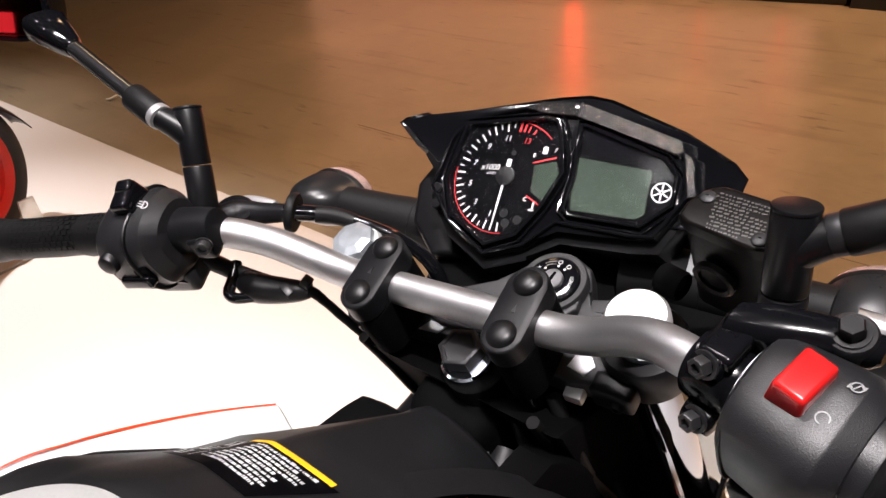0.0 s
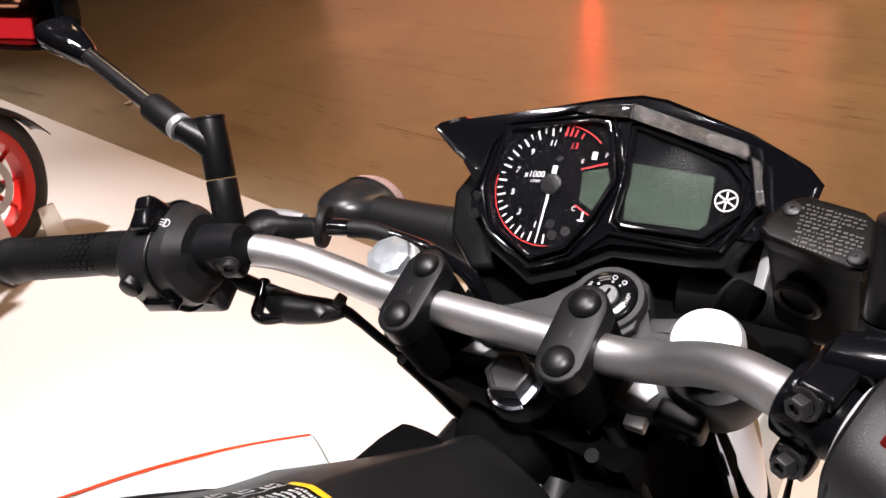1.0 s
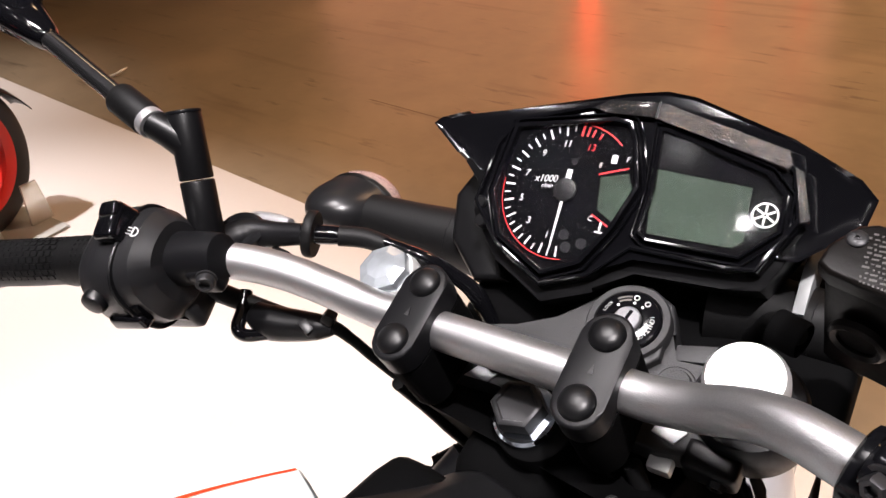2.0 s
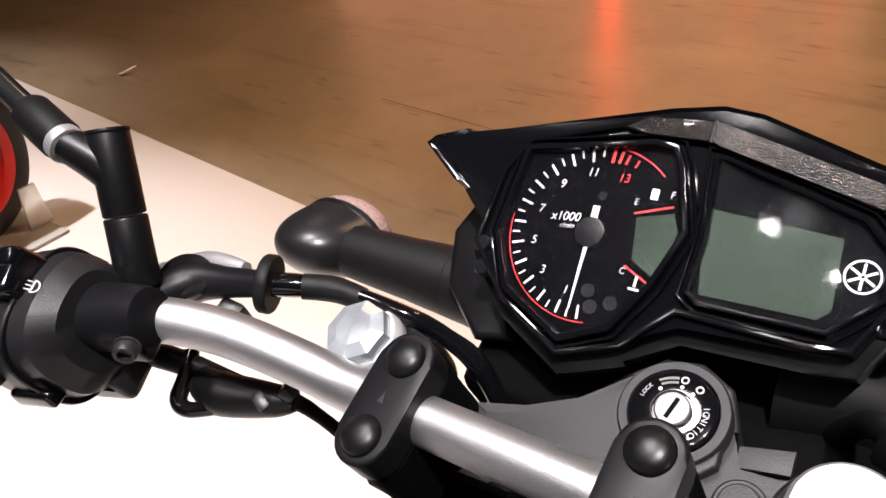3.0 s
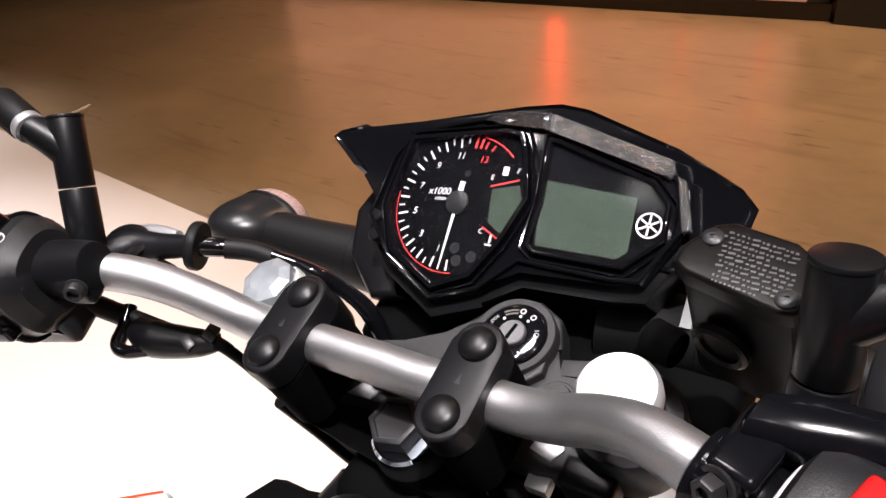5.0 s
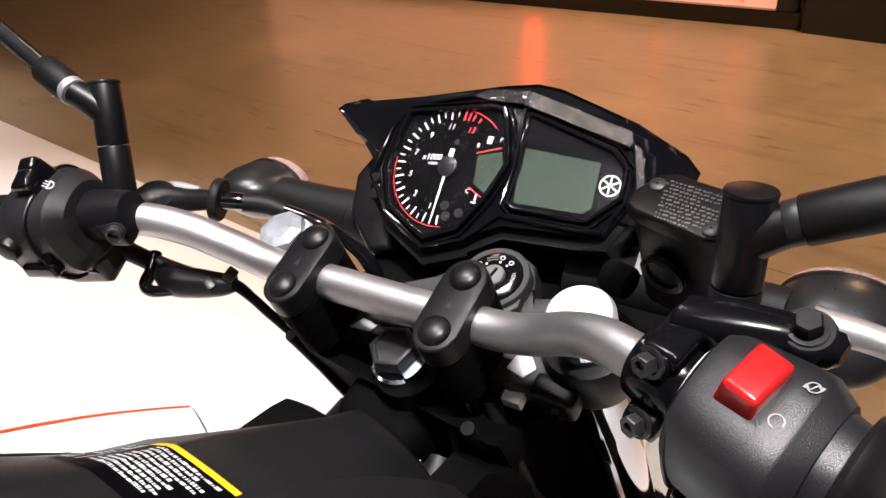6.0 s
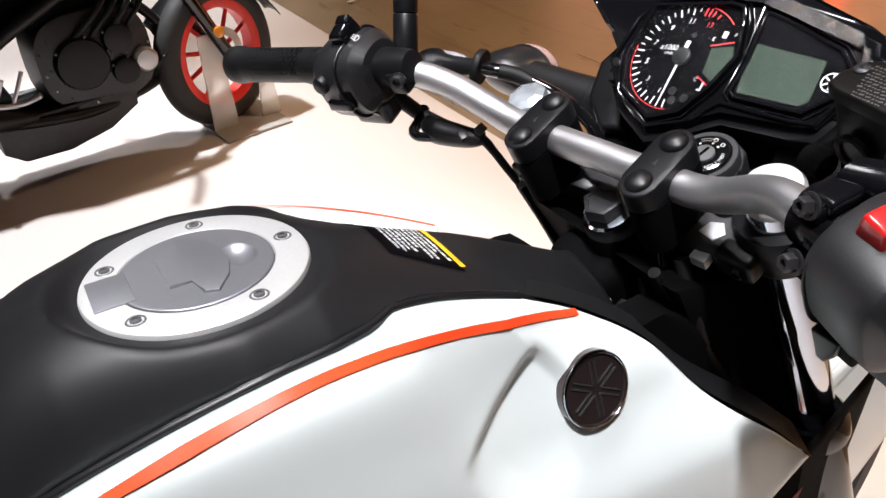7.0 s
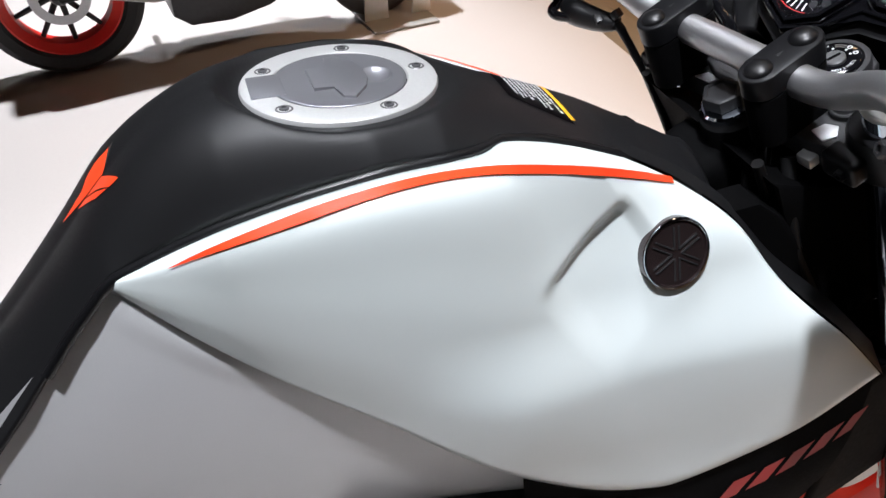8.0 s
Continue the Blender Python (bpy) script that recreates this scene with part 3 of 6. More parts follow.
dash = dp("instrument_panel", prism(body, -0.052, -0.006, 0.005, 3), M_GLOSS, label="black instrument panel with analogue tachometer and grey LCD")
dp("back_shell", prism(inset(body, 0.012), -0.085, -0.05, 0.0), M_BLACK, dash)
dp("lower_step", prism([(x, y - 0.006) for x, y in inset(body, -0.004)], -0.05, -0.014, 0.004), M_BLACK, dash)
tach = [(-0.057, 0.047), (0.026, 0.062), (0.040, 0.060), (0.047, 0.048), (0.059, 0.011), (0.047, -0.024), (0.030, -0.054), (0.0, -0.069), (-0.046, -0.047), (-0.063, -0.012)]
dp("tachometer_face", prism(inset(tach, 0.004), -0.009, -0.0055), M_DIAL, dash, "black tachometer dial", smooth=False)
lip(tach, 0.0055, -0.0065, 0.0005, "tachometer_bezel", dash)
win = [(0.060, 0.058), (0.068, 0.058), (0.143, 0.037), (0.158, 0.023), (0.160, -0.003), (0.138, -0.026), (0.072, -0.0275), (0.064, -0.022), (0.0655, 0.01)]
dp("display_window", prism(inset(win, 0.003), -0.009, -0.0052), M_DIAL, dash, smooth=False)
lip(win, 0.004, -0.0065, -0.0008, "display_bezel", dash)
lip(inset(body, 0.001), 0.0045, -0.0065, -0.0022, "panel_rim", dash)
lip(inset(tach, -0.0042), 0.0022, -0.0075, -0.0022, "outer_bead", dash)
lip(inset(win, -0.0045), 0.0022, -0.0075, -0.0028, "outer_bead", dash)
lcd_line = [(0.0625, 0.0275), (0.134, 0.0245), (0.137, -0.0128), (0.131, -0.0187), (0.0715, -0.0205)]
dp("lcd_screen", prism(lcd_line, -0.0052, -0.0046), M_LCD, dash, "unlit grey-green LCD screen", smooth=False)
small = [(0.0255, 0.0145), (0.046, 0.0205), (0.0515, 0.010), (0.0455, -0.0185), (0.0295, -0.0105), (0.0275, 0.002)]
dp("small_lcd", prism(small, -0.0055, -0.0048), M_LCD, dash, "small grey-green LCD", smooth=False)

glass_t = dp("tachometer_glass", prism(inset(tach, 0.0035), -0.0022, -0.0012), M_GLASS, dash, "clear tachometer lens", smooth=False)
glass_l = dp("display_glass", prism(inset(win, 0.003), -0.0028, -0.0018), M_GLASS, dash, "clear display lens", smooth=False)
glass_t.visible_shadow = glass_l.visible_shadow = False


def dial_angle(n):
    return radians(-83 - 15.7 * n)


for k in range(0, 29):
    n = k / 2
    a = dial_angle(n)
    major = k % 2 == 0
    r1, r0 = 0.0525, 0.0525 - (0.0082 if major else 0.005)
    if n > 11.6:
        continue
    dp("tick", box((r1 - r0, 0.0014 if major else 0.0010, 0.0003), ((r0 + r1) / 2 * math.cos(a), (r0 + r1) / 2 * math.sin(a), -0.0053), rot=pose(0, 0, 0, 0, 0, math.degrees(a))), M_PRINT, dash, smooth=False)
for k, n in enumerate((12, 12.35, 12.7, 13.2)):
    a = dial_angle(n)
    dp("red_tick", box((0.0090 - 0.0014 * k, 0.0019 - 0.0002 * k, 0.0003), (0.0485 * math.cos(a), 0.0485 * math.sin(a), -0.0053), rot=pose(0, 0, 0, 0, 0, math.degrees(a))), M_REDPRINT, dash, smooth=False)
dp("red_zone", grid(lambda u, v: Vector(((0.0534 + 0.0009 * v) * math.cos(dial_angle(11.9 + 2.6 * u)), (0.0534 + 0.0009 * v) * math.sin(dial_angle(11.9 + 2.6 * u)), -0.0052)), 20, 1), M_REDPRINT, dash, smooth=False)
for n in (1, 3, 5, 7, 9, 11, 13):
    a = dial_angle(n)
    letters("numeral", str(n), 0.0075, DM @ pose(0.0375 * math.cos(a), 0.0375 * math.sin(a), -0.0053, 0, 0, 6), M_REDPRINT if n == 13 else M_PRINT, dash, shear=0.2)
letters("caption", "x1000", 0.0078, DM @ pose(-0.019, 0.0065, -0.0053, 0, 0, 6), M_PRINT, dash, shear=0.2)
letters("caption", "r/min", 0.0045, DM @ pose(-0.0165, 0.0012, -0.0053, 0, 0, 6), M_PRINT, dash, shear=0.2)
arc = bmesh.new()
for k in range(60):
    a0, a1 = dial_angle(-0.3 + 6.6 * k / 60), dial_angle(-0.3 + 6.6 * (k + 1) / 60)
    arc.faces.new([arc.verts.new((r * math.cos(a), r * math.sin(a), -0.0053)) for r, a in ((0.0540, a0), (0.0547, a0), (0.0547, a1), (0.0540, a1))])
dp("red_arc", arc, M_REDPRINT, dash, smooth=False)
needle = dp("needle", prism([(-0.0012, -0.008), (0.0012, -0.008), (0.0008, -0.0475), (-0.0002, -0.0475)], -0.0042, -0.0036), M_PRINT, dash, "white tachometer needle", smooth=False)
dp("needle_tail", prism([(-0.0022, 0.006), (0.0022, 0.006), (0.0022, 0.0165), (-0.0022, 0.0165)], -0.0042, -0.0036), M_PRINT, needle, smooth=False)
dp("needle_hub", lathe([(0.0092, -0.005), (0.0092, -0.0028), (0.0082, -0.0024), (0, -0.0022)], 32), M_BLACK, needle)
for x, y in ((0.0085, -0.034), (0.0125, -0.043), (0.024, -0.038)):
    dp("telltale", lathe([(0.0042, -0.0054), (0.0042, -0.0050), (0.0035, -0.0050), (0.0035, -0.0053), (0, -0.0053)], 20, Matrix.Translation((x, y, 0))), M_BLACK, dash)
dp("telltale", lathe([(0.0026, -0.0054), (0.0026, -0.0050), (0.0018, -0.0050), (0, -0.0053)], 16, Matrix.Translation((0.001, 0.0235, 0))), M_BLACK, dash)
for t, x, y in (("E", 0.0225, 0.0235), ("F", 0.0425, 0.031), ("C", 0.0255, -0.018), ("H", 0.041, -0.0275)):
    letters("gauge_letter", t, 0.0055, DM @ pose(x, y, -0.0053, 0, 0, 4), M_PRINT, dash, shear=0.15)
dp("fuel_symbol", prism([(0.030, 0.0265), (0.0345, 0.0265), (0.0345, 0.033), (0.030, 0.033)], -0.0055, -0.0050), M_PRINT, dash, smooth=False)
dp("temperature_symbol", prism([(0.0345, -0.0255), (0.036, -0.0255), (0.036, -0.019), (0.0345, -0.019)], -0.0055, -0.0050), M_PRINT, dash, smooth=False)
dp("temperature_symbol", prism([(0.032, -0.0275), (0.0385, -0.0275), (0.0385, -0.0262), (0.032, -0.0262)], -0.0055, -0.0050), M_PRINT, dash, smooth=False)
for p, q in (((0.023, 0.0165), (0.045, 0.0245)), ((0.026, -0.0145), (0.0435, -0.0225))):
    d = Vector((q[0] - p[0], q[1] - p[1], 0))
    dp("red_line", box((d.length, 0.0012, 0.0003), ((p[0] + q[0]) / 2, (p[1] + q[1]) / 2, -0.0053), rot=pose(0, 0, 0, 0, 0, math.degrees(math.atan2(d.y, d.x)))), M_REDPRINT, dash, smooth=False)
badge = dp("badge", lathe([(0.0088, -0.0052), (0.0088, -0.0046), (0.0078, -0.0046), (0.0076, -0.0051), (0, -0.0051)], 36, Matrix.Translation((0.1465, 0.0075, 0))), M_PRINT, dash, "round white badge")
dp("badge_disc", lathe([(0.0076, -0.0048), (0, -0.0047)], 32, Matrix.Translation((0.1465, 0.0075, 0))), M_DIAL, badge)
for k in range(6):
    a = radians(90 + 60 * k)
    dp("badge_ray", box((0.0062, 0.0013, 0.0003), (0.1465 + 0.0039 * math.cos(a), 0.0075 + 0.0039 * math.sin(a), -0.0045), rot=pose(0, 0, 0, 0, 0, 90 + 60 * k)), M_PRINT, badge, smooth=False)
dp("textured_strip", prism([(0.004, 0.066), (0.018, 0.0745), (0.0562, 0.0758), (0.0562, 0.0636), (0.020, 0.0640)], -0.006, -0.0008, 0.001), M_STRIPTEX, dash, "pebbled black shift-light strip")
dp("textured_strip", prism([(0.0568, 0.0758), (0.060, 0.0760), (0.1515, 0.0530), (0.1560, 0.0440), (0.1530, 0.0395), (0.062, 0.0632), (0.0568, 0.0634)], -0.006, -0.0008, 0.001), M_PEBBLE, dash, "pebbled strip with its sparkle in a silver colour")
dp("textured_strip", prism([(0.1575, 0.0425), (0.1635, 0.0400), (0.1745, 0.0080), (0.1690, 0.0060)], -0.006, -0.0012, 0.0008), M_PEBBLE, dash, "pebbled strip with its sparkle in a silver colour")
dp("side_cowl", prism([(-0.102, 0.012), (-0.080, -0.012), (-0.070, -0.050), (-0.045, -0.078), (-0.075, -0.085), (-0.108, -0.055), (-0.116, -0.015)], -0.095, -0.034, 0.006, 3), M_BLACK, dash, "black side cowl below the visor")
dp("ear_bead", tube([(-0.094, 0.014, -0.0095), (-0.093, 0.032, -0.0095), (-0.076, 0.0465, -0.0095), (-0.066, 0.0470, -0.0095), (-0.072, 0.032, -0.0095), (-0.078, 0.004, -0.0095)], 0.0011, 8, 4), M_GLOSS, dash)
dp("strip_divider", box((0.0012, 0.0125, 0.002), (0.0565, 0.0700, -0.0010)), M_YOKE, dash, smooth=False)
for x, y in ((-0.071, -0.022), (-0.066, -0.037)):
    dp("side_button", lathe([(0.0055, -0.016), (0.0055, -0.004), (0.0045, -0.003), (0, -0.0028)], 20, Matrix.Translation((x, y, 0))), M_BLACK, dash, "small black setting button")
dp("left_ear", prism([(-0.100, 0.010), (-0.098, 0.034), (-0.076, 0.05), (-0.060, 0.05), (-0.071, 0.03), (-0.077, -0.01)], -0.03, -0.010, 0.003), M_BLACK, dash)

visor = [(-0.135, 0.0365), (-0.129, 0.0425), (-0.080, 0.0590), (0.022, 0.0872), (0.052, 0.0925), (0.075, 0.090), (0.150, 0.0655), (0.197, 0.0425), (0.209, 0.0310), (0.206, 0.012), (0.172, -0.018), (0.02, -0.03), (-0.058, -0.018), (-0.104, 0.0150)]


def visor_fn(u, v):
    """A shell that falls away forwards from the visor's rim."""
    n = len(visor)
    k = u * n
    i = int(k) % n
    p = Vector(visor[i]).lerp(Vector(visor[(i + 1) % n]), k - int(k))
    c = Vector((0.045, 0.02))
    s = (1.0, 0.985, 0.92, 0.74)[v]
    z = (-0.012, -0.015, -0.030, -0.060)[v]
    q = c + (p - c) * s
    return Vector((q.x, q.y, z - max(0, q.y - 0.05) * 0.25 + (0.012 if q.x < -0.1 else 0)))


vb = bmesh.new()
rings = [[vb.verts.new(visor_fn(k / 112, v)) for k in range(112)] for v in range(4)]
for a, b in zip(rings, rings[1:]):
    for i in range(112):
        vb.faces.new((a[i], a[(i + 1) % 112], b[(i + 1) % 112], b[i]))
vb.faces.new(rings[3])
ins = [vb.verts.new(v.co * 1.0 + Vector(((0.045 - v.co.x) * 0.03, (0.02 - v.co.y) * 0.03, -0.002))) for v in rings[0]]
for i in range(112):
    vb.faces.new((rings[0][i], rings[0][(i + 1) % 112], ins[(i + 1) % 112], ins[i]))
vb.faces.new(ins)
dp("visor", vb, M_GLOSS, dash, "gloss black meter visor")

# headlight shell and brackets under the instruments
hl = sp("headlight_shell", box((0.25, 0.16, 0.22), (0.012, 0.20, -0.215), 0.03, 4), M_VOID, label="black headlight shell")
# bracket box made large to fill the dark gap under the instruments
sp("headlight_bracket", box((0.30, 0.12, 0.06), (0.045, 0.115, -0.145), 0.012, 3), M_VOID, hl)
for s in (-1, 1):
    if s > 0:
        part("side_cowl", prism([(0.0, 0.0), (0.03, 0.012), (0.07, 0.0), (0.085, -0.05), (0.05, -0.11), (0.01, -0.09)], -0.004, 0.004, 0.0015), M_GREYCOWL, hl, "light grey headlight side cowl", SM @ Matrix(((0, 0, 1, 0.152), (1, 0, 0, 0.118), (0, 1, 0, -0.092), (0, 0, 0, 1))))

def loft(sections, seg=32, power=2.0):
    """A body along x through rounded sections (x, half y, half z, centre y, centre z, power)."""
    bm = bmesh.new()
    rings = []
    for x, ry, rz, oy, oz, pw in sections:
        ring = []
        for k in range(seg):
            a = 2 * math.pi * k / seg
            c, s = math.cos(a), math.sin(a)
            ring.append(bm.verts.new((x, oy + ry * math.copysign(abs(c) ** (2 / pw), c), oz + rz * math.copysign(abs(s) ** (2 / pw), s))))
        rings.append(ring)
    for a, b in zip(rings, rings[1:]):
        for k in range(seg):
            bm.faces.new((a[k], a[(k + 1) % seg], b[(k + 1) % seg], b[k]))
    bm.faces.new(rings[0])
    bm.faces.new(rings[-1])
    return bm


# ---- indicators ----
def indicator(s):
    """A bowl-shaped body on a rubber stalk, its ribbed clear lens facing forwards and up; s: -1 or 1."""
    x0 = 0.006
    back = SM.inverted()
    c = back @ Vector((-0.2876, 0.1453, 0.9882))
    turn = back.to_3x3()
    nv, lv = turn @ Vector((-0.049, 0.999, 0.008)).normalized(), turn @ Vector((0.992, 0.049, 0.119)).normalized()
    if s > 0:
        c.x, nv.x, lv.x = 2 * x0 - c.x + 0.012, -nv.x, -lv.x
    lv = (lv - nv * lv.dot(nv)).normalized()
    wv = nv.cross(lv)
    m = SM @ Matrix(((lv.x, wv.x, nv.x, c.x), (lv.y, wv.y, nv.y, c.y), (lv.z, wv.z, nv.z, c.z), (0, 0, 0, 1)))
    inner = c + lv * 0.034 - nv * 0.020 - wv * 0.002
    st = sp("indicator", tube([(x0 + s * 0.085, 0.128, -0.124), (x0 + s * 0.125, 0.1285, -0.1235), inner.lerp(Vector((x0 + s * 0.125, 0.1285, -0.1235)), 0.45), inner], [0.036, 0.030, 0.0245, 0.0215], 28), M_RUBBER, label="black indicator with a clear ribbed lens on a rubber stalk")
    for k, r in ((0.25, 0.0282), (0.6, 0.0246)):
        p = Vector((x0 + s * 0.125, 0.1285, -0.1235)).lerp(inner, k)
        sp("stalk_groove", lathe([(r - 0.003, -0.0014), (r - 0.0008, 0), (r - 0.003, 0.0014)], 28, Matrix.Translation(p) @ (inner - Vector((x0 + s * 0.125, 0.1285, -0.1235))).to_track_quat("Z", "Y").to_matrix().to_4x4()), M_BLACK, st)

    def ring(a):
        """The rim's outline: pointed at the outer end, broad towards the stalk."""
        x, y = math.cos(a), math.sin(a)
        return 0.0465 * x, 0.0325 * math.copysign(abs(y) ** 0.92, y)

    def bowl(u, v):
        px, py = ring(2 * math.pi * u)
        d = min(1, v * 1.0001)
        k = max(0.0, 1 - d ** 2.3) ** 0.5
        return Vector((px * k + 0.004 * d ** 1.4, py * k - 0.0155 * d ** 1.4, -0.062 * d - 0.001))

    def lens(u, v):
        px, py = ring(2 * math.pi * u)
        k = max(0.0, 1 - v ** 2.6) ** 0.5
        return Vector((px * k * 0.985, py * k * 0.985, 0.0035 + 0.026 * v))
    part("indicator_body", grid(bowl, 56, 24), M_INDICATOR, st, "satin black indicator body", m)
    rim = bmesh.new()
    loops = [[rim.verts.new((ring(2 * math.pi * k / 56)[0] * f, ring(2 * math.pi * k / 56)[1] * f, z)) for k in range(56)] for f, z in ((1.0, -0.003), (1.02, -0.001), (1.02, 0.003), (0.97, 0.0042))]
    for p, q in zip(loops, loops[1:]):
        for k in range(56):
            rim.faces.new((p[k], p[(k + 1) % 56], q[(k + 1) % 56], q[k]))
    part("indicator_rim", rim, M_BLACK, st, m=m)
    ln = part("indicator_lens", grid(lens, 56, 16), M_LENS, st, "clear ribbed indicator lens", m)
    for k in range(9):
        y = -0.024 + 0.006 * k
        w = 0.043 * max(0, 1 - (y / 0.032) ** 2) ** 0.5
        d = 1 - (y / 0.034) ** 2
        part("lens_rib", tube([(-w, y, 0.005), (-w * 0.8, y, 0.006 + 0.015 * d), (-w * 0.4, y, 0.006 + 0.0225 * d), (0, y, 0.006 + 0.024 * d), (w * 0.4, y, 0.006 + 0.0225 * d), (w * 0.8, y, 0.006 + 0.015 * d), (w, y, 0.005)], 0.0010, 6, 4), M_LENS, ln, m=m)


for side in (-1, 1):
    indicator(side)

# ---- left controls; x runs outwards along the bar ----
LM = SM @ Matrix.Translation((-0.285, -0.040, 0.037)) @ pose(0, 0, 0, 0, 0, 180 + 16.5)
RM = SM @ Matrix.Translation((0.2885, -0.0400, 0.0300)) @ pose(0, 0, 0, 0, 0, -16.5)


def grip_mesh():
    prof = [(0, 0.0), (0.024, 0.0), (0.0255, 0.003), (0.024, 0.008), (0.0205, 0.010)]
    prof += [(0.0205 + (0.0008 if k % 2 else 0), 0.014 + 0.006 * k) for k in range(6)]
    prof += [(0.0195, 0.055), (0.0205, 0.09), (0.0205, 0.13)] + [(0.0205 + (0.0008 if k % 2 else 0), 0.135 + 0.005 * k) for k in range(5)]
    prof += [(0.0215, 0.165), (0.023, 0.172), (0.023, 0.184), (0.0205, 0.188), (0.012, 0.189), (0, 0.189)]
    return lathe(prof, 36, pose(0, 0, 0, 0, 90, 0))


grip_l = part("grip", grip_mesh(), M_RUBBER, bike, "ribbed black rubber grip", LM @ pose(0.036, 0, 0))
for k in range(15):
    x = 0.018 + 0.0055 * (k % 3)
    a = radians(205 + 14 * (k // 5))
    part("grip_nub", lathe([(0.0017, 0), (0.0015, 0.0009), (0, 0.0011)], 8, Matrix.Translation((x, -0.0205 * math.cos(radians(70 + 14 * (k // 3))), 0.0205 * math.sin(radians(70 + 14 * (k // 3))))) @ Vector((0, -math.cos(radians(70 + 14 * (k // 3))), math.sin(radians(70 + 14 * (k // 3))))).to_track_quat("Z", "Y").to_matrix().to_4x4()), M_RUBBER, grip_l, m=grip_l.matrix_basis)

for j in range(12):
    for k in range(14):
        a = radians(15 + 15 * k)
        part("grip_nub", box((0.0060, 0.0040, 0.0012), (0.048 + 0.0080 * j + (0.004 if k % 2 else 0), 0.0202 * math.cos(a), 0.0202 * math.sin(a)), 0.0, rot=pose(0, 0, 0, math.degrees(a) - 90, 0, 0)), M_RUBBER, grip_l, m=grip_l.matrix_basis, smooth=False)

sw = part("switch_housing", loft([(-0.034, 0.016, 0.018, 0, 0, 2.2), (-0.034, 0.030, 0.030, 0.004, 0.0, 2.4), (-0.024, 0.040, 0.040, 0.006, 0.0, 2.6), (0.0, 0.044, 0.043, 0.007, -0.001, 2.8), (0.022, 0.043, 0.041, 0.007, -0.002, 2.8), (0.031, 0.038, 0.036, 0.006, -0.002, 2.6), (0.035, 0.026, 0.026, 0.004, 0, 2.3)], 40), M_GRAIN, bike, "grained black left switch housing", LM)
part("housing_seam", loft([(-0.012, 0.0445, 0.0435, 0.007, -0.001, 2.8), (-0.0105, 0.0452, 0.0442, 0.007, -0.001, 2.8), (-0.009, 0.0445, 0.0435, 0.007, -0.001, 2.8)], 40), M_BLACK, sw, m=LM)
part("dimmer_rocker", box((0.021, 0.031, 0.024), (-0.0035, -0.001, 0.0435), 0.006, 4, pose(0, 0, 0, -10, 6, 0)), M_GLOSS, sw, "gloss black rocker switch", LM)
part("rocker_tip", box((0.018, 0.013, 0.010), (-0.0035, -0.007, 0.054), 0.004, 3, pose(0, 0, 0, -16, 6, 0)), M_GLOSS, sw, m=LM)
lamp = bmesh.new()
for a0 in range(-90, 90, 15):
    lamp.faces.new([lamp.verts.new((r * 0.9 * math.cos(radians(a)), r * math.sin(radians(a)), 0)) for r, a in ((0.0032, a0), (0.0042, a0), (0.0042, a0 + 15), (0.0032, a0 + 15))])
box((0.0010, 0.0084, 0.0004), (-0.0004, 0, 0), bm=lamp)
for k in range(3):
    box((0.0034, 0.0007, 0.0004), (-0.0030, 0.0026 * (k - 1), 0), bm=lamp)
part("lamp_symbol", lamp, M_PRINT, sw, "white printed lamp symbol", LM @ Matrix.Translation((-0.0235, 0.006, 0.0436)) @ pose(0, 0, 0, 0, -30, 0) @ pose(0, 0, 0, 0, 0, 180), smooth=False)
part("turn_signal_knob", rod((0, 0, 0), (0, 0.026, 0), 0.010, 20, 0.004), M_BLACK, sw, "black turn signal knob", LM @ pose(0.012, 0.030, 0.013, 14, 0, 0))
# near-black box in place of a hollow, its darkness in the colour
part("knob_recess_shade", box((0.045, 0.012, 0.020), (0.002, 0.0440, -0.002), 0.004), M_DIAL, sw, m=LM)
part("horn_button", box((0.034, 0.024, 0.013), (-0.001, 0.044, -0.010), 0.004, 3, pose(0, 0, 0, 12, 0, 0)), M_GLOSS, sw, "black horn button", LM)
part("housing_belly", box((0.05, 0.04, 0.03), (-0.006, 0.012, -0.042), 0.008, 3), M_GRAIN, sw, m=LM)
part("screw", lathe([(0.0045, 0), (0.0045, 0.003), (0, 0.003)], 14, Matrix.Translation((-0.02, 0.03, -0.038)) @ pose(0, 0, 0, -110, 0, 0)), M_CLAMP, sw, m=LM)

perch = part("clutch_perch", loft([(-0.073, 0.0158, 0.0158, 0, 0, 2.0), (-0.0722, 0.0175, 0.0175, 0, 0, 2.0), (-0.066, 0.0185, 0.0185, 0, 0, 2.1), (-0.050, 0.0195, 0.0195, 0, 0, 2.2), (-0.036, 0.0205, 0.0205, 0.001, 0, 2.3), (-0.030, 0.020, 0.020, 0.001, 0, 2.3)], 40), M_CLAMP, bike, "black clutch lever perch", LM)
part("clamp_ear", box((0.024, 0.016, 0.026), (-0.060, 0.014, -0.006), 0.006, 4), M_CLAMP, perch, m=LM)
part("bolt", lathe([(0, 0), (0.0080, 0), (0.0080, 0.0015), (0.0068, 0.002), (0.0068, 0.0075), (0.0062, 0.0085), (0.0042, 0.0085), (0.0038, 0.005), (0, 0.005)], 28, Matrix.Translation((-0.067, 0.020, 0.001)) @ Vector((-0.4, 1, 0.25)).to_track_quat("Z", "Y").to_matrix().to_4x4()), M_ENGINE, perch, "socket-head clamp bolt", LM)
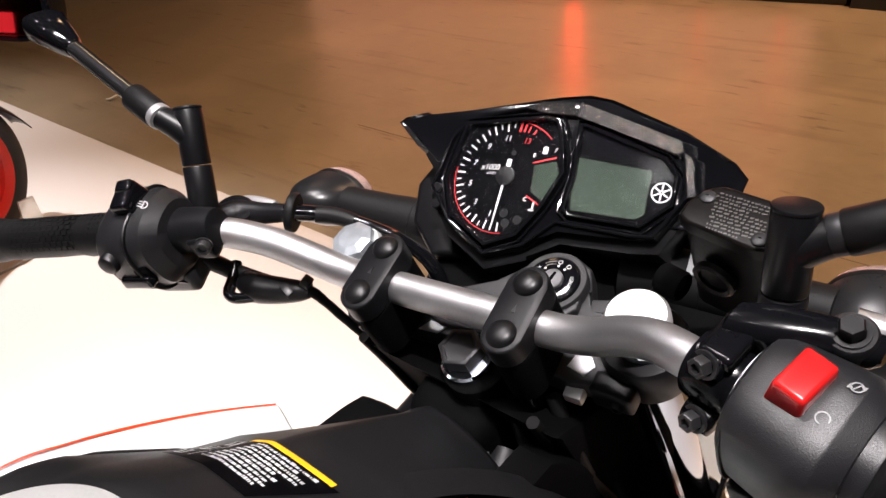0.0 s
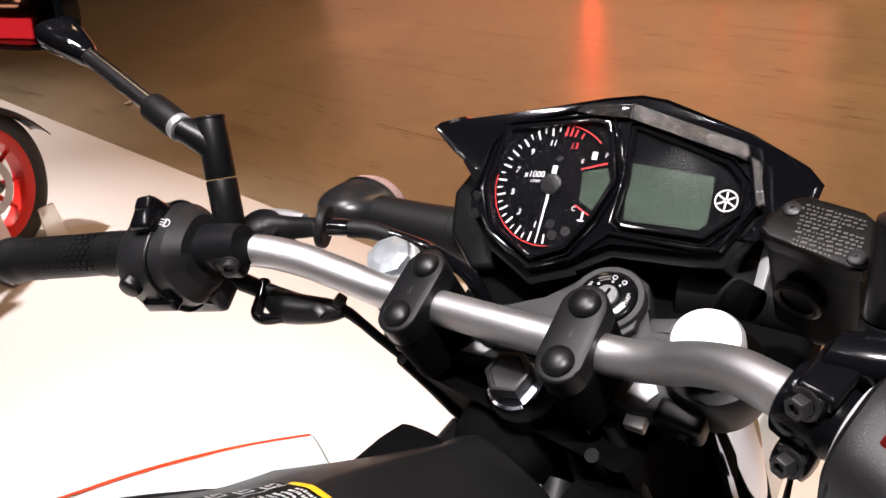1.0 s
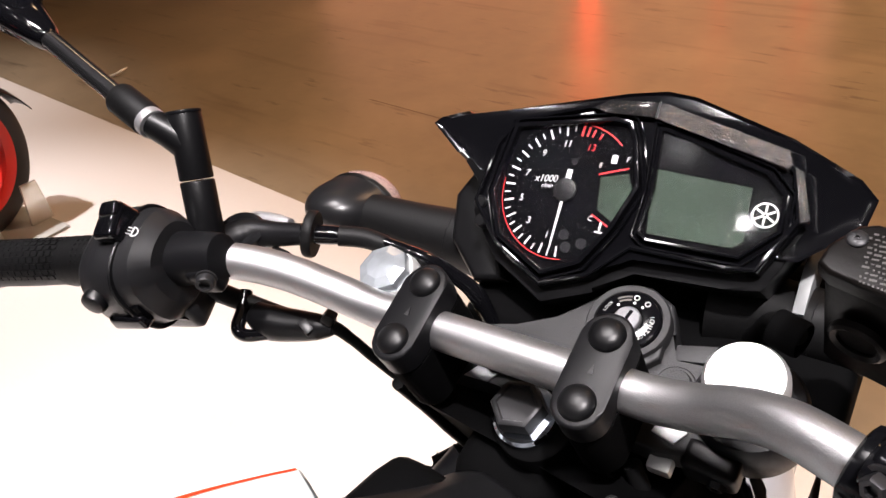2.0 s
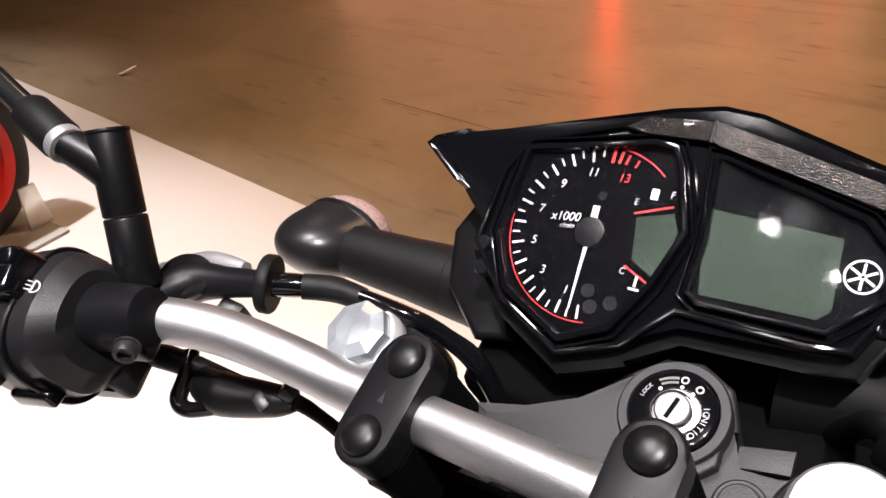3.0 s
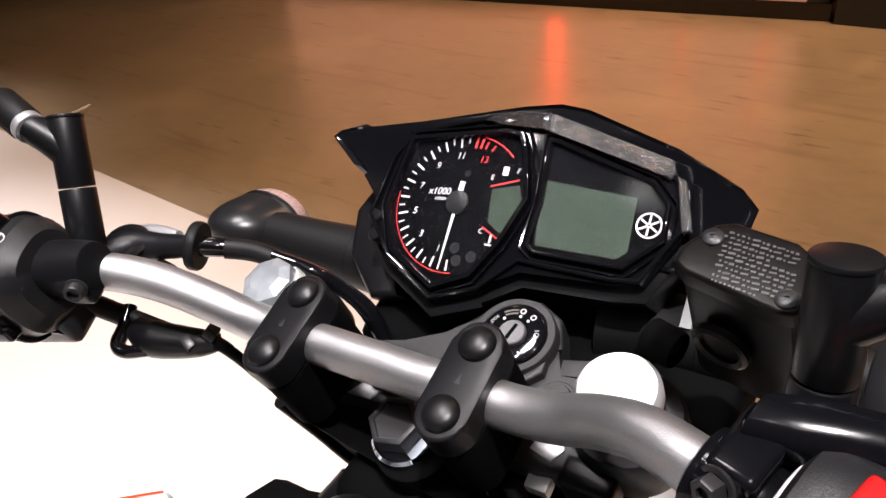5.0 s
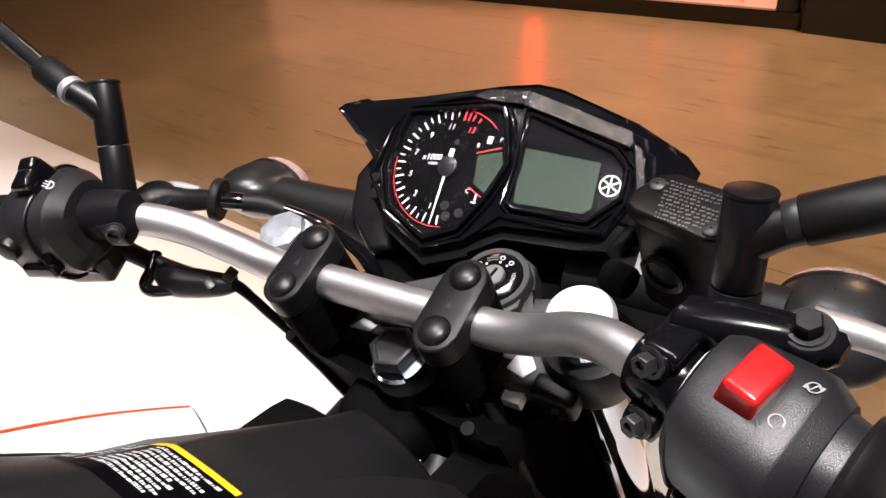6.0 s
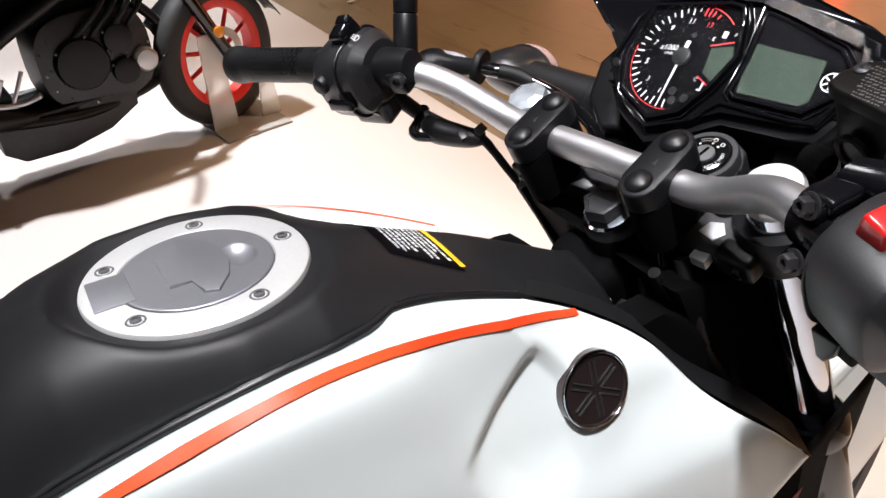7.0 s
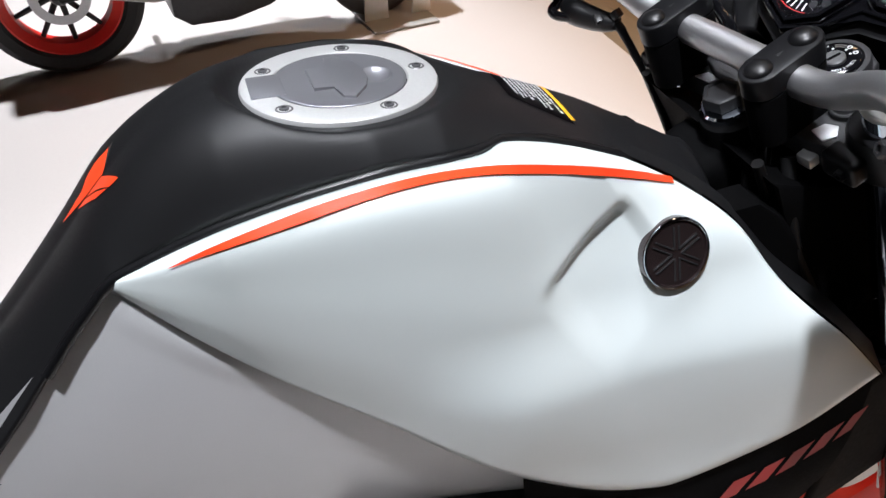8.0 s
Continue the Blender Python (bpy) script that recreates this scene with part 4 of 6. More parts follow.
sp("lever_body", tube([(-0.262, -0.010, 0.012), (-0.252, 0.018, 0.000), (-0.226, 0.029, -0.004), (-0.196, 0.037, -0.005)], [0.014, 0.015, 0.0105, 0.0085], 16), M_CLAMP, perch)
sp("lever_pivot", lathe([(0.0, -0.012), (0.017, -0.012), (0.0185, -0.002), (0.017, 0.003), (0.010, 0.0045), (0.009, 0.003), (0, 0.003)], 28, Matrix.Translation((-0.254, 0.020, 0.006)) @ Matrix.Diagonal((1.3, 0.95, 0.5, 1))), M_CLAMP, perch, "gloss black lever pivot")
sp("clutch_lever", tube([(-0.225, 0.044, -0.010), (-0.262, 0.040, -0.012), (-0.31, 0.025, -0.022), (-0.38, -0.002, -0.034), (-0.46, -0.025, -0.042), (-0.50, -0.030, -0.046)], [0.005, 0.009, 0.008, 0.0065, 0.0065, 0.008], 14), M_ALU, perch, "grey clutch lever")
part("adjuster_ring", lathe([(0.008, -0.004), (0.0183, -0.004), (0.0193, -0.0025), (0.0193, 0.0025), (0.0183, 0.004), (0.008, 0.004)], 40, Matrix.Translation((-0.1931, 0.038, -0.0049)) @ Vector((1, 0.35, -0.4)).to_track_quat("Z", "Y").to_matrix().to_4x4()), M_RUBBER, perch, "knurled black cable adjuster", SM)
sp("clutch_cable", tube([(-0.20, 0.034, -0.002), (-0.18, 0.045, -0.0114), (-0.158, 0.055, -0.022), (-0.1116, 0.060, -0.0389), (-0.0909, 0.062, -0.0587), (-0.072, 0.058, -0.082), (-0.06, 0.04, -0.13), (-0.06, 0.0, -0.22)], [0.0085, 0.008, 0.0062, 0.006, 0.006, 0.0075, 0.006, 0.005], 14), M_GLOSS, label="gloss black clutch cable")
sp("cable_sleeve", tube([(-0.175, 0.047, -0.0135), (-0.158, 0.055, -0.022), (-0.14, 0.0575, -0.030)], [0.0085, 0.0085, 0.0075], 14), M_RUBBER)
# wiring under the left bar
sp("switch_wire", tube([(-0.262, -0.035, 0.0), (-0.2456, -0.0247, -0.0356), (-0.2027, -0.0213, -0.0437), (-0.1638, -0.0148, -0.0499), (-0.1517, -0.0138, -0.0679), (-0.1361, -0.016, -0.0895), (-0.1178, -0.016, -0.1136), (-0.095, 0.0, -0.15)], [0.009, 0.0085, 0.007, 0.0055, 0.0045, 0.0045, 0.0045, 0.005], 12), M_RUBBER, label="black wiring loom")
sp("wire_sleeve", tube([(-0.230, -0.030, -0.0365), (-0.212, -0.0315, -0.0412), (-0.19, -0.0245, -0.0470), (-0.172, -0.0185, -0.0495), (-0.1600, -0.0145, -0.0499)], [0.0100, 0.0150, 0.0130, 0.0105, 0.0062], 14), M_BLACK, label="black wire boot")
sp("wire_loop", tube([(-0.2476, -0.0167, -0.0319), (-0.2403, -0.0325, -0.034), (-0.2343, -0.0475, -0.0344), (-0.2246, -0.0505, -0.0367), (-0.2117, -0.0433, -0.0407), (-0.1963, -0.0316, -0.0463), (-0.1804, -0.022, -0.0527)], [0.0055, 0.006, 0.006, 0.0055, 0.005, 0.0045, 0.004], 12), M_GLOSS)
sp("wire_clip", lathe([(0.0062, -0.003), (0.0080, -0.002), (0.0080, 0.002), (0.0062, 0.003)], 14, Matrix.Translation((-0.1638, -0.0148, -0.0499)) @ Vector((0.02, 0.004, -0.012)).to_track_quat("Z", "Y").to_matrix().to_4x4()), M_ENGINE)
part("wire_tie", box((0.013, 0.009, 0.015), (0, 0, 0), 0.002, 2, pose(0, 0, 0, 20, 30, 0)), M_BLACK, bike, m=pose(-0.1745, -0.0235, 0.9900))
part("wire_tie", box((0.010, 0.010, 0.010), (0, 0, 0), 0.002, 2, pose(0, 0, 0, 0, 40, 30)), M_CLAMP, bike, m=pose(-0.1570, -0.0125, 1.0020))
sp("clutch_switch", box((0.018, 0.02, 0.026), (-0.222, 0.012, -0.022), 0.004, 2, pose(0, 0, 0, 0, 20, 0)), M_BLACK, perch)

# ---- right controls ----
grip_r = part("grip", grip_mesh(), M_RUBBER, bike, "ribbed black rubber grip", RM @ pose(0.040, 0, 0))
for j in range(9):
    for k in range(14):
        a = radians(20 + 16 * k)
        part("grip_nub", box((0.0062, 0.0042, 0.0012), (0.018 + 0.0085 * j + (0.004 if k % 2 else 0), -0.0208 * math.cos(a), 0.0208 * math.sin(a)), 0.0, rot=pose(0, 0, 0, 90 - math.degrees(a), 0, 0)), M_RUBBER, grip_r, m=grip_r.matrix_basis, smooth=False)
part("throttle_flange", lathe([(0.024, 0), (0.0345, 0.0), (0.036, 0.003), (0.0345, 0.007), (0.030, 0.010), (0.0265, 0.020), (0.024, 0.020)], 40, pose(0.037, 0, 0, 0, 90, 0)), M_RUBBER, grip_r, m=RM)
swr = part("switch_housing", loft([(-0.040, 0.022, 0.022, 0, 0, 2.2), (-0.040, 0.032, 0.033, -0.002, -0.003, 2.5), (-0.037, 0.0375, 0.038, -0.003, -0.003, 2.8), (-0.030, 0.040, 0.0405, -0.004, -0.0035, 3.0), (0.0, 0.0425, 0.0435, -0.005, -0.005, 3.1), (0.0145, 0.0425, 0.0432, -0.005, -0.005, 3.1), (0.0160, 0.0418, 0.0424, -0.005, -0.005, 3.0), (0.0225, 0.0375, 0.0385, -0.004, -0.004, 2.7), (0.0265, 0.0345, 0.0355, -0.003, -0.003, 2.5), (0.0268, 0.031, 0.032, -0.002, -0.002, 2.3), (0.040, 0.029, 0.030, -0.002, -0.002, 2.2)], 72), M_GRAIN, bike, "grained black right switch housing", RM)
part("housing_belly", prism([(-0.030, -0.034), (0.020, -0.034), (0.024, -0.010), (0.018, 0.016), (-0.022, 0.016), (-0.032, -0.012)], -0.060, -0.034, 0.004, 3), M_GRAIN, swr, m=RM)
# recess not modelled; its shade is this near-black box
part("starter_recess_shade", box((0.024, 0.012, 0.018), (-0.016, -0.034, -0.050), 0.002), M_DIAL, swr, m=RM)
part("starter_switch", prism([(-0.012, 0.010), (0.010, 0.012), (0.006, -0.004), (-0.002, -0.016), (-0.008, -0.014)], -0.004, 0.004, 0.0025, 3), M_BLACK, swr, "black starter trigger", RM @ Matrix.Translation((-0.021, -0.040, -0.052)) @ pose(0, 0, 0, 82, 0, 8))
part("housing_screw", lathe([(0.0045, 0), (0.0045, 0.002), (0.003, 0.003), (0, 0.003)], 14), M_ENGINE, swr, m=RM @ pose(0.006, -0.012, -0.060, 180, 0, 0))
part("housing_seam", loft([(-0.0035, 0.0428, 0.0438, -0.005, -0.0052, 3.1), (-0.0028, 0.0429, 0.0439, -0.005, -0.0056, 3.1), (-0.0021, 0.0428, 0.0438, -0.005, -0.0052, 3.1)], 72), M_BLACK, swr, m=RM @ Matrix.Translation((-0.030, 0, -0.004)) @ Matrix.Diagonal((1, 0.94, 0.94, 1)))
part("kill_switch", box((0.0215, 0.034, 0.020), (0, 0, 0), 0.003, 3, taper=0.86), M_RED, swr, "red rocker engine stop switch", RM @ pose(-0.0105, 0.0015, 0.0405, -6, 8, -6))
def arc_mark(r0, r1, a0, a1, bm=None):
    """A flat printed arc."""
    bm = bm or bmesh.new()
    n = max(3, int(abs(a1 - a0) / 15))
    for k in range(n):
        b0, b1 = radians(a0 + (a1 - a0) * k / n), radians(a0 + (a1 - a0) * (k + 1) / n)
        bm.faces.new([bm.verts.new((r * math.cos(b), r * math.sin(b), 0)) for r, b in ((r0, b0), (r1, b0), (r1, b1), (r0, b1))])
    return bm


run = arc_mark(0.0030, 0.0038, -50, 240)
part("run_symbol", run, M_FAINT, swr, "worn white printed ring", RM @ pose(0.0063, -0.0092, 0.0390, 5, 3, 35), smooth=False)
stop = arc_mark(0.0026, 0.0034, 20, 160)
arc_mark(0.0026, 0.0034, 200, 340, stop)
for a in (0, 180):
    stop.faces.new([stop.verts.new(Matrix.Rotation(radians(a), 3, "Z") @ Vector(q)) for q in ((0.0016, 0.0012, 0), (0.0050, 0.0012, 0), (0.0033, -0.0018, 0))])
box((0.0056, 0.0007, 0.0002), (0, 0, 0), rot=pose(0, 0, 0, 0, 0, 45), bm=stop)
part("stop_symbol", stop, M_FAINT, swr, "worn white printed crossed ring", RM @ pose(0.0105, 0.0148, 0.0382, -12, 3, 20), smooth=False)
part("spacer_ring", lathe([(0.0225, 0), (0.0268, 0.0), (0.0275, 0.001), (0.0268, 0.002), (0.0225, 0.002)], 36, pose(-0.042, 0, 0, 0, 90, 0)), M_PRINT, swr, "white plastic spacer ring", RM)
mc = part("brake_clamp", loft([(-0.077, 0.018, 0.018, 0, 0, 2.2), (-0.0755, 0.0205, 0.021, 0, 0, 2.3), (-0.070, 0.0215, 0.022, 0, 0, 2.3), (-0.052, 0.0215, 0.022, 0, 0, 2.3), (-0.044, 0.019, 0.019, 0, 0, 2.3)], 36), M_PERCH, bike, "black brake master cylinder clamp", RM)
for y, z in ((-0.004, 0.023), (-0.021, -0.017)):
    part("clamp_lug", loft([(-0.070, 0.007, 0.007, y, z, 2.3), (-0.0690, 0.0105, 0.010, y, z, 2.5), (-0.052, 0.0105, 0.010, y, z, 2.5), (-0.0505, 0.007, 0.007, y, z, 2.3)], 24), M_PERCH, mc, m=RM)
    hexbolt((-0.060, y - 0.007, z + 0.005), (-0.12, -0.8, 0.5), 0.0066, 0.009, M_ENGINE, mc, RM)
part("cylinder_body", loft([(-0.066, 0.008, 0.009, 0.020, 0.024, 2.4), (-0.064, 0.013, 0.013, 0.022, 0.023, 2.6), (-0.046, 0.015, 0.014, 0.030, 0.021, 2.8), (-0.020, 0.013, 0.012, 0.043, 0.017, 2.6), (0.004, 0.010, 0.009, 0.050, 0.015, 2.4), (0.008, 0.006, 0.006, 0.050, 0.015, 2.2)], 28), M_PERCH, mc, m=RM)
part("clamp_bridge", box((0.022, 0.036, 0.012), (-0.058, 0.010, 0.026), 0.004, 3, pose(0, 0, 0, -8, 0, 0)), M_PERCH, mc, m=RM)
part("lever_pivot", lathe([(0, -0.010), (0.013, -0.010), (0.014, -0.007), (0.014, 0.007), (0.0125, 0.009), (0, 0.009)], 24), M_CLAMP, mc, m=RM @ pose(-0.010, 0.048, 0.017))
hexbolt((-0.0100, 0.0475, 0.0255), (0, 0, 1), 0.0075, 0.010, M_CLAMP, mc, RM, socket=False)
part("brake_lever", tube([(-0.02, 0.072, -0.006), (0.02, 0.082, -0.010), (0.08, 0.080, -0.010), (0.15, 0.066, -0.012), (0.19, 0.062, -0.013)], [0.010, 0.008, 0.0065, 0.0065, 0.008], 14), M_ALU, mc, "grey brake lever", RM)
lid_line = [(0.1765, 0.0695), (0.1785, 0.0810), (0.1895, 0.0955), (0.1980, 0.0985), (0.2280, 0.0925), (0.2345, 0.0870), (0.2385, 0.0590), (0.2350, 0.0535), (0.2280, 0.0525), (0.1830, 0.0645)]
rs = sp("brake_reservoir", prism(inset(lid_line, 0.003), -0.045, 0.044, 0.002), M_LIDBLACK, label="black brake fluid reservoir with a lettered lid")
lid = sp("reservoir_lid", prism(lid_line, 0.042, 0.0535, 0.0025, 3), M_LIDBLACK, rs, "black lid with printed warning")
sp("sight_glass", lathe([(0.0155, 0), (0.0155, 0.004), (0.0135, 0.0055), (0.011, 0.004), (0.0105, 0.002), (0, 0.002)], 28, Matrix.Translation((0.2000, 0.0590, 0.004)) @ Vector((-0.25, -1, 0)).to_track_quat("Z", "Y").to_matrix().to_4x4()), M_LIDBLACK, rs, "round sight glass")
for x, y in ((0.1905, 0.0868), (0.2305, 0.0600)):
    sp("lid_screw", lathe([(0.0052, 0.0535), (0.0052, 0.0545), (0.0042, 0.0552), (0.0012, 0.0552), (0.0012, 0.0542), (0, 0.0542)], 18, Matrix.Translation((x, y, 0))), M_ENGINE, lid, "silver cross-head screw")
random.seed(5)
for r in range(11):
    x = 0.1965 + random.uniform(-0.002, 0.002)
    while x < 0.2305 - (0.012 if r in (3, 10) else 0):
        w = random.choice((0.0009, 0.0014, 0.0022, 0.0034))
        sp("text_bar", box((w, random.uniform(0.0008, 0.0013), 0.0003), (x + w / 2, 0.0925 - 0.0029 * r - (x - 0.192) * 0.19, 0.0536)), M_SILVERPRINT, lid, smooth=False)
        x += w + random.uniform(0.0007, 0.0016)
sp("brake_hose", tube([(0.165, 0.07, -0.03), (0.15, 0.085, -0.05), (0.135, 0.10, -0.09), (0.11, 0.10, -0.16), (0.10, 0.08, -0.26)], 0.007, 14), M_RUBBER, label="black rubber brake hose")
sp("hose_banjo", lathe([(0.011, -0.010), (0.012, -0.008), (0.012, 0.008), (0.011, 0.010), (0, 0.010)], 20, Matrix.Translation((0.160, 0.072, -0.035)) @ Vector((-1, 0.3, 0)).to_track_quat("Z", "Y").to_matrix().to_4x4()), M_VOID, rs)

# ---- mirrors ----
for s in (-1, 1):
    if s < 0:
        a, b = Vector((-0.2580, -0.0405, 1.0570)), Vector((-0.2885, -0.0155, 1.1480))
        s1, s2, s3, head = Vector((-0.3070, -0.0365, 1.1455)), Vector((-0.3430, -0.0370, 1.1575)), Vector((-0.4420, -0.0365, 1.1900)), Vector((-0.4915, -0.0360, 1.2060))
    else:
        a, b = Vector((0.2495, 0.0290, 1.0750)), Vector((0.2446, 0.0374, 1.1730))
        s1, s2, s3, head = Vector((0.2700, 0.0420, 1.1630)), Vector((0.3060, 0.0520, 1.1800)), Vector((0.40, 0.06, 1.228)), Vector((0.445, 0.06, 1.251))
    d = (b - a).normalized()
    slim = 1.0
    mir = part("mirror", rod(a, a.lerp(b, 0.46), 0.0136 * slim, 32, 0.0012), M_BLACK, bike, "black rear-view mirror on a chrome-edged stem")
    part("mirror_boss", rod(a.lerp(b, 0.47), b, 0.0134 * slim, 32, 0.0012), M_BLACK, mir)
    part("top_disc", rod(b - d * 0.001, b + d * 0.0022, 0.0138 * slim, 32, 0.001), M_CLAMP, mir)
    part("elbow", tube([a.lerp(b, 0.72), b - d * 0.016 + (s1 - b) * 0.35, s1], [0.0130 * slim, 0.0130 * slim, 0.0112], 20, 4), M_BLACK, mir)
    part("sleeve", rod(s1, s2, 0.0135, 28, 0.002), M_RUBBER, mir, "black rubber sleeve")
    part("sleeve_tip", rod(s1 - (s2 - s1) * 0.18, s1 + (s2 - s1) * 0.05, 0.0125, 24, 0.001), M_ALU if s < 0 else M_ENGINE, mir)
    part("stem", rod(s2, s3, 0.0082, 28), M_STEM, mir, "polished dark mirror stem")
    part("stem_cone", loft([(0, 0.009, 0.009, 0, 0, 2), (0.004, 0.011, 0.011, 0, 0, 2.4), ((head - s3).length, 0.022, 0.015, 0, 0, 3.2), ((head - s3).length + 0.012, 0.020, 0.012, 0, 0, 3)], 24), M_GLOSS, mir, m=Matrix.Translation(s3) @ (head - s3).to_track_quat("X", "Z").to_matrix().to_4x4())
    o = head + Vector((s * 0.092, -0.010, 0.030))
    face = Matrix.Translation(o) @ Vector((-0.28 * s, -1, 0.12)).to_track_quat("Z", "Y").to_matrix().to_4x4()
    out = [(0.085 * math.copysign(abs(math.cos(t)) ** 0.6, math.cos(t)), 0.052 * math.copysign(abs(math.sin(t)) ** 0.6, math.sin(t))) for t in (2 * math.pi * k / 40 for k in range(40))]
    part("mirror_shell", prism(out, -0.022, 0.002, 0.004), M_GLOSS, mir, "gloss black mirror shell", face)
    part("mirror_glass", prism(inset(out, 0.006), 0.0, 0.003), M_MIRROR, mir, "mirror glass", face, smooth=False)

# ---- tank ----
STN = [(-0.7, 0.83, 0.085, 0.78, 2.6), (-0.63, 0.9, 0.09, 0.865, 2.6), (-0.577, 0.957, 0.089, 0.932, 2.6), (-0.538, 1.004, 0.089, 0.976, 3.2), (-0.49, 1.048, 0.095, 0.998, 4.2), (-0.45, 1.068, 0.1025, 1.0145, 5), (-0.4, 1.074, 0.1085, 1.0285, 5), (-0.345, 1.07, 0.1135, 1.039, 5), (-0.295, 1.061, 0.1115, 1.0395, 4.4), (-0.268, 1.055, 0.1045, 1.037, 3.4), (-0.25, 1.049, 0.0955, 1.038, 2.6), (-0.22, 1.038, 0.093, 1.031, 1.9), (-0.187, 1.024, 0.096, 1.0205, 1.6), (-0.147, 1.007, 0.1, 1.005, 1.5), (-0.1, 0.981, 0.098, 0.972, 1.5), (-0.055, 0.956, 0.092, 0.935, 1.6), (-0.02, 0.935, 0.08, 0.9, 2)]
LEAN = 0.10  # the machine leans a little to its left on its stand


def station(y):
    for p, q in zip(STN, STN[1:]):
        if p[0] <= y <= q[0]:
            k = (y - p[0]) / (q[0] - p[0])
            return [p[i] + (q[i] - p[i]) * k for i in (1, 2, 3, 4)]
    return STN[0][1:] if y < STN[0][0] else STN[-1][1:]


def cover_at(x, y, lift=0.0):
    """The top cover's surface over a place."""
    a = [station(y + k) for k in (-0.02, -0.01, 0.0, 0.01, 0.02)]
    cz = sum(b[0] for b in a) / 5
    xe, ze, pw = a[2][1], a[2][2], a[2][3]
    low = ze - LEAN * xe
    u = min(1, abs(x) / xe)
    z = low + (cz - low) * (1 - u ** pw) + LEAN * x
    fade = min(1, max(0, (y + 0.27) / 0.08))
    rear = min(1, max(0, (-0.46 - y) / 0.09))
    z += max(0, -x) * 0.22 * rear * rear * (3 - 2 * rear)
    z -= max(0, -x) * (0.09 * min(1, max(0, (y + 0.56) / 0.12)) + 0.22 * fade)
    front = min(1, max(0, (y + 0.24) / 0.10))
    z -= max(0, -x) * 0.08 * front * front * (3 - 2 * front)
    bank = min(1, max(0, (y + 0.47) / 0.07)) * min(1, max(0, (-0.20 - y) / 0.08)) * min(1, max(0, (-x - 0.055) / 0.04))
    z += 0.011 * bank * bank * (3 - 2 * bank)
    r = math.hypot(x - 0.005, y + 0.348)
    flat = 1.0535 + 0.055 * (x - 0.005) - 0.02 * (y + 0.348)
    k = min(1, max(0, (0.098 - r) / 0.018))
    z = z + (min(z, flat) - z) * k * k * (3 - 2 * k)
    return Vector((x, y, z + lift))


def cover(u, v):
    y = -0.70 + 0.68 * u
    xe = station(y)[1]
    s = 2 * v - 1
    s = math.copysign(abs(s) ** 0.8, s)
    return cover_at(s * xe, y)


tk = part("tank_cover", grid(cover, 150, 60), M_TANKBLK, bike, "matt black tank top cover")
solid(tk, 0.005)
for s in (1, -1):
    edge = [cover_at(s * station(-0.60 + 0.45 * k / 40)[1], -0.60 + 0.45 * k / 40) + Vector((-s * 0.001, 0, -0.003)) for k in range(41)]
    part("cover_lip", tube(edge, 0.0045, 10, 1), M_BLACK, tk)

TOP = [(0.09, -0.536, 0.974), (0.0965, -0.49, 0.994), (0.104, -0.45, 1.0105), (0.110, -0.40, 1.0245), (0.115, -0.345, 1.035), (0.113, -0.295, 1.0355), (0.106, -0.268, 1.033), (0.097, -0.25, 1.034), (0.0945, -0.22, 1.027), (0.0975, -0.187, 1.017), (0.1015, -0.147, 1.002)]
FRONT = [(0.1015, -0.147, 1.002), (0.114, -0.10, 0.976), (0.14, -0.054, 0.942), (0.165, -0.01, 0.885), (0.19, 0.055, 0.825), (0.21, 0.11, 0.765)]
BOTTOM = [(0.09, -0.538, 0.967), (0.112, -0.487, 0.917), (0.13, -0.435, 0.8715), (0.147, -0.37, 0.819), (0.16, -0.307, 0.765), (0.172, -0.24, 0.712), (0.18, -0.173, 0.671), (0.186, -0.115, 0.653), (0.19, -0.065, 0.652), (0.20, 0.034, 0.695), (0.21, 0.11, 0.765)]


def panel_point(t, s):
    a, b, f = curve_at(TOP, t), curve_at(BOTTOM, t), curve_at(FRONT, s)
    p0, t1, b1 = Vector(TOP[0]), Vector(TOP[-1]), Vector(BOTTOM[-1])
    q = (1 - s) * a + s * b + (1 - t) * p0 + t * f - ((1 - s) * (1 - t) * p0 + (1 - s) * t * t1 + s * (1 - t) * p0 + s * t * b1)
    q.x += 0.085 * (s ** 0.62) * (1 - s) ** 1.1 * math.sin(math.pi * min(1, t ** 1.1)) ** 0.6
    # a flat shoulder below the upper edge
    w = min(1, t / 0.18, (1 - t) / 0.12)
    q.x += 0.03 * (1 - math.exp(-s / 0.04)) * math.exp(-s / 0.3) * w
    q.z += 0.014 * (s / 0.05) * math.exp(1 - s / 0.05) * w
    # a fuller lower half, and a hem along the bottom edge
    def ease(k):
        k = min(1, max(0, k))
        return k * k * (3 - 2 * k)
    q.x += 0.016 * ease((0.915 - q.z) / 0.085) * ease((q.y + 0.36) / 0.12) * ease((0.10 - q.y) / 0.10) * (1 - ease((0.85 - q.z) / 0.18))
    q.x -= 0.007 * max(0, (s - 0.93) / 0.07) ** 2 * min(1, 8 * t)
    # scoop behind the emblem: a sharp rear edge, fading out forwards
    e0, e1 = Vector((-0.2236, 0.9408)), Vector((-0.1666, 0.9817))
    w = e1 - e0
    h = (Vector((q.y, q.z)) - e0)
    along = h.dot(w) / w.length_squared
    away = (h.x * w.y - h.y * w.x) / w.length
    if -0.008 < away < 0.10 and -0.35 < along < 1.2:
        side = min(1, (along + 0.35) / 0.40, (1.2 - along) / 0.25)
        side = side * side * (3 - 2 * side)
        k = min(1, (away + 0.008) / 0.022)
        q.x -= 0.013 * k * k * (3 - 2 * k) * (1 - max(0, away) / 0.10) ** 1.1 * side
    return q


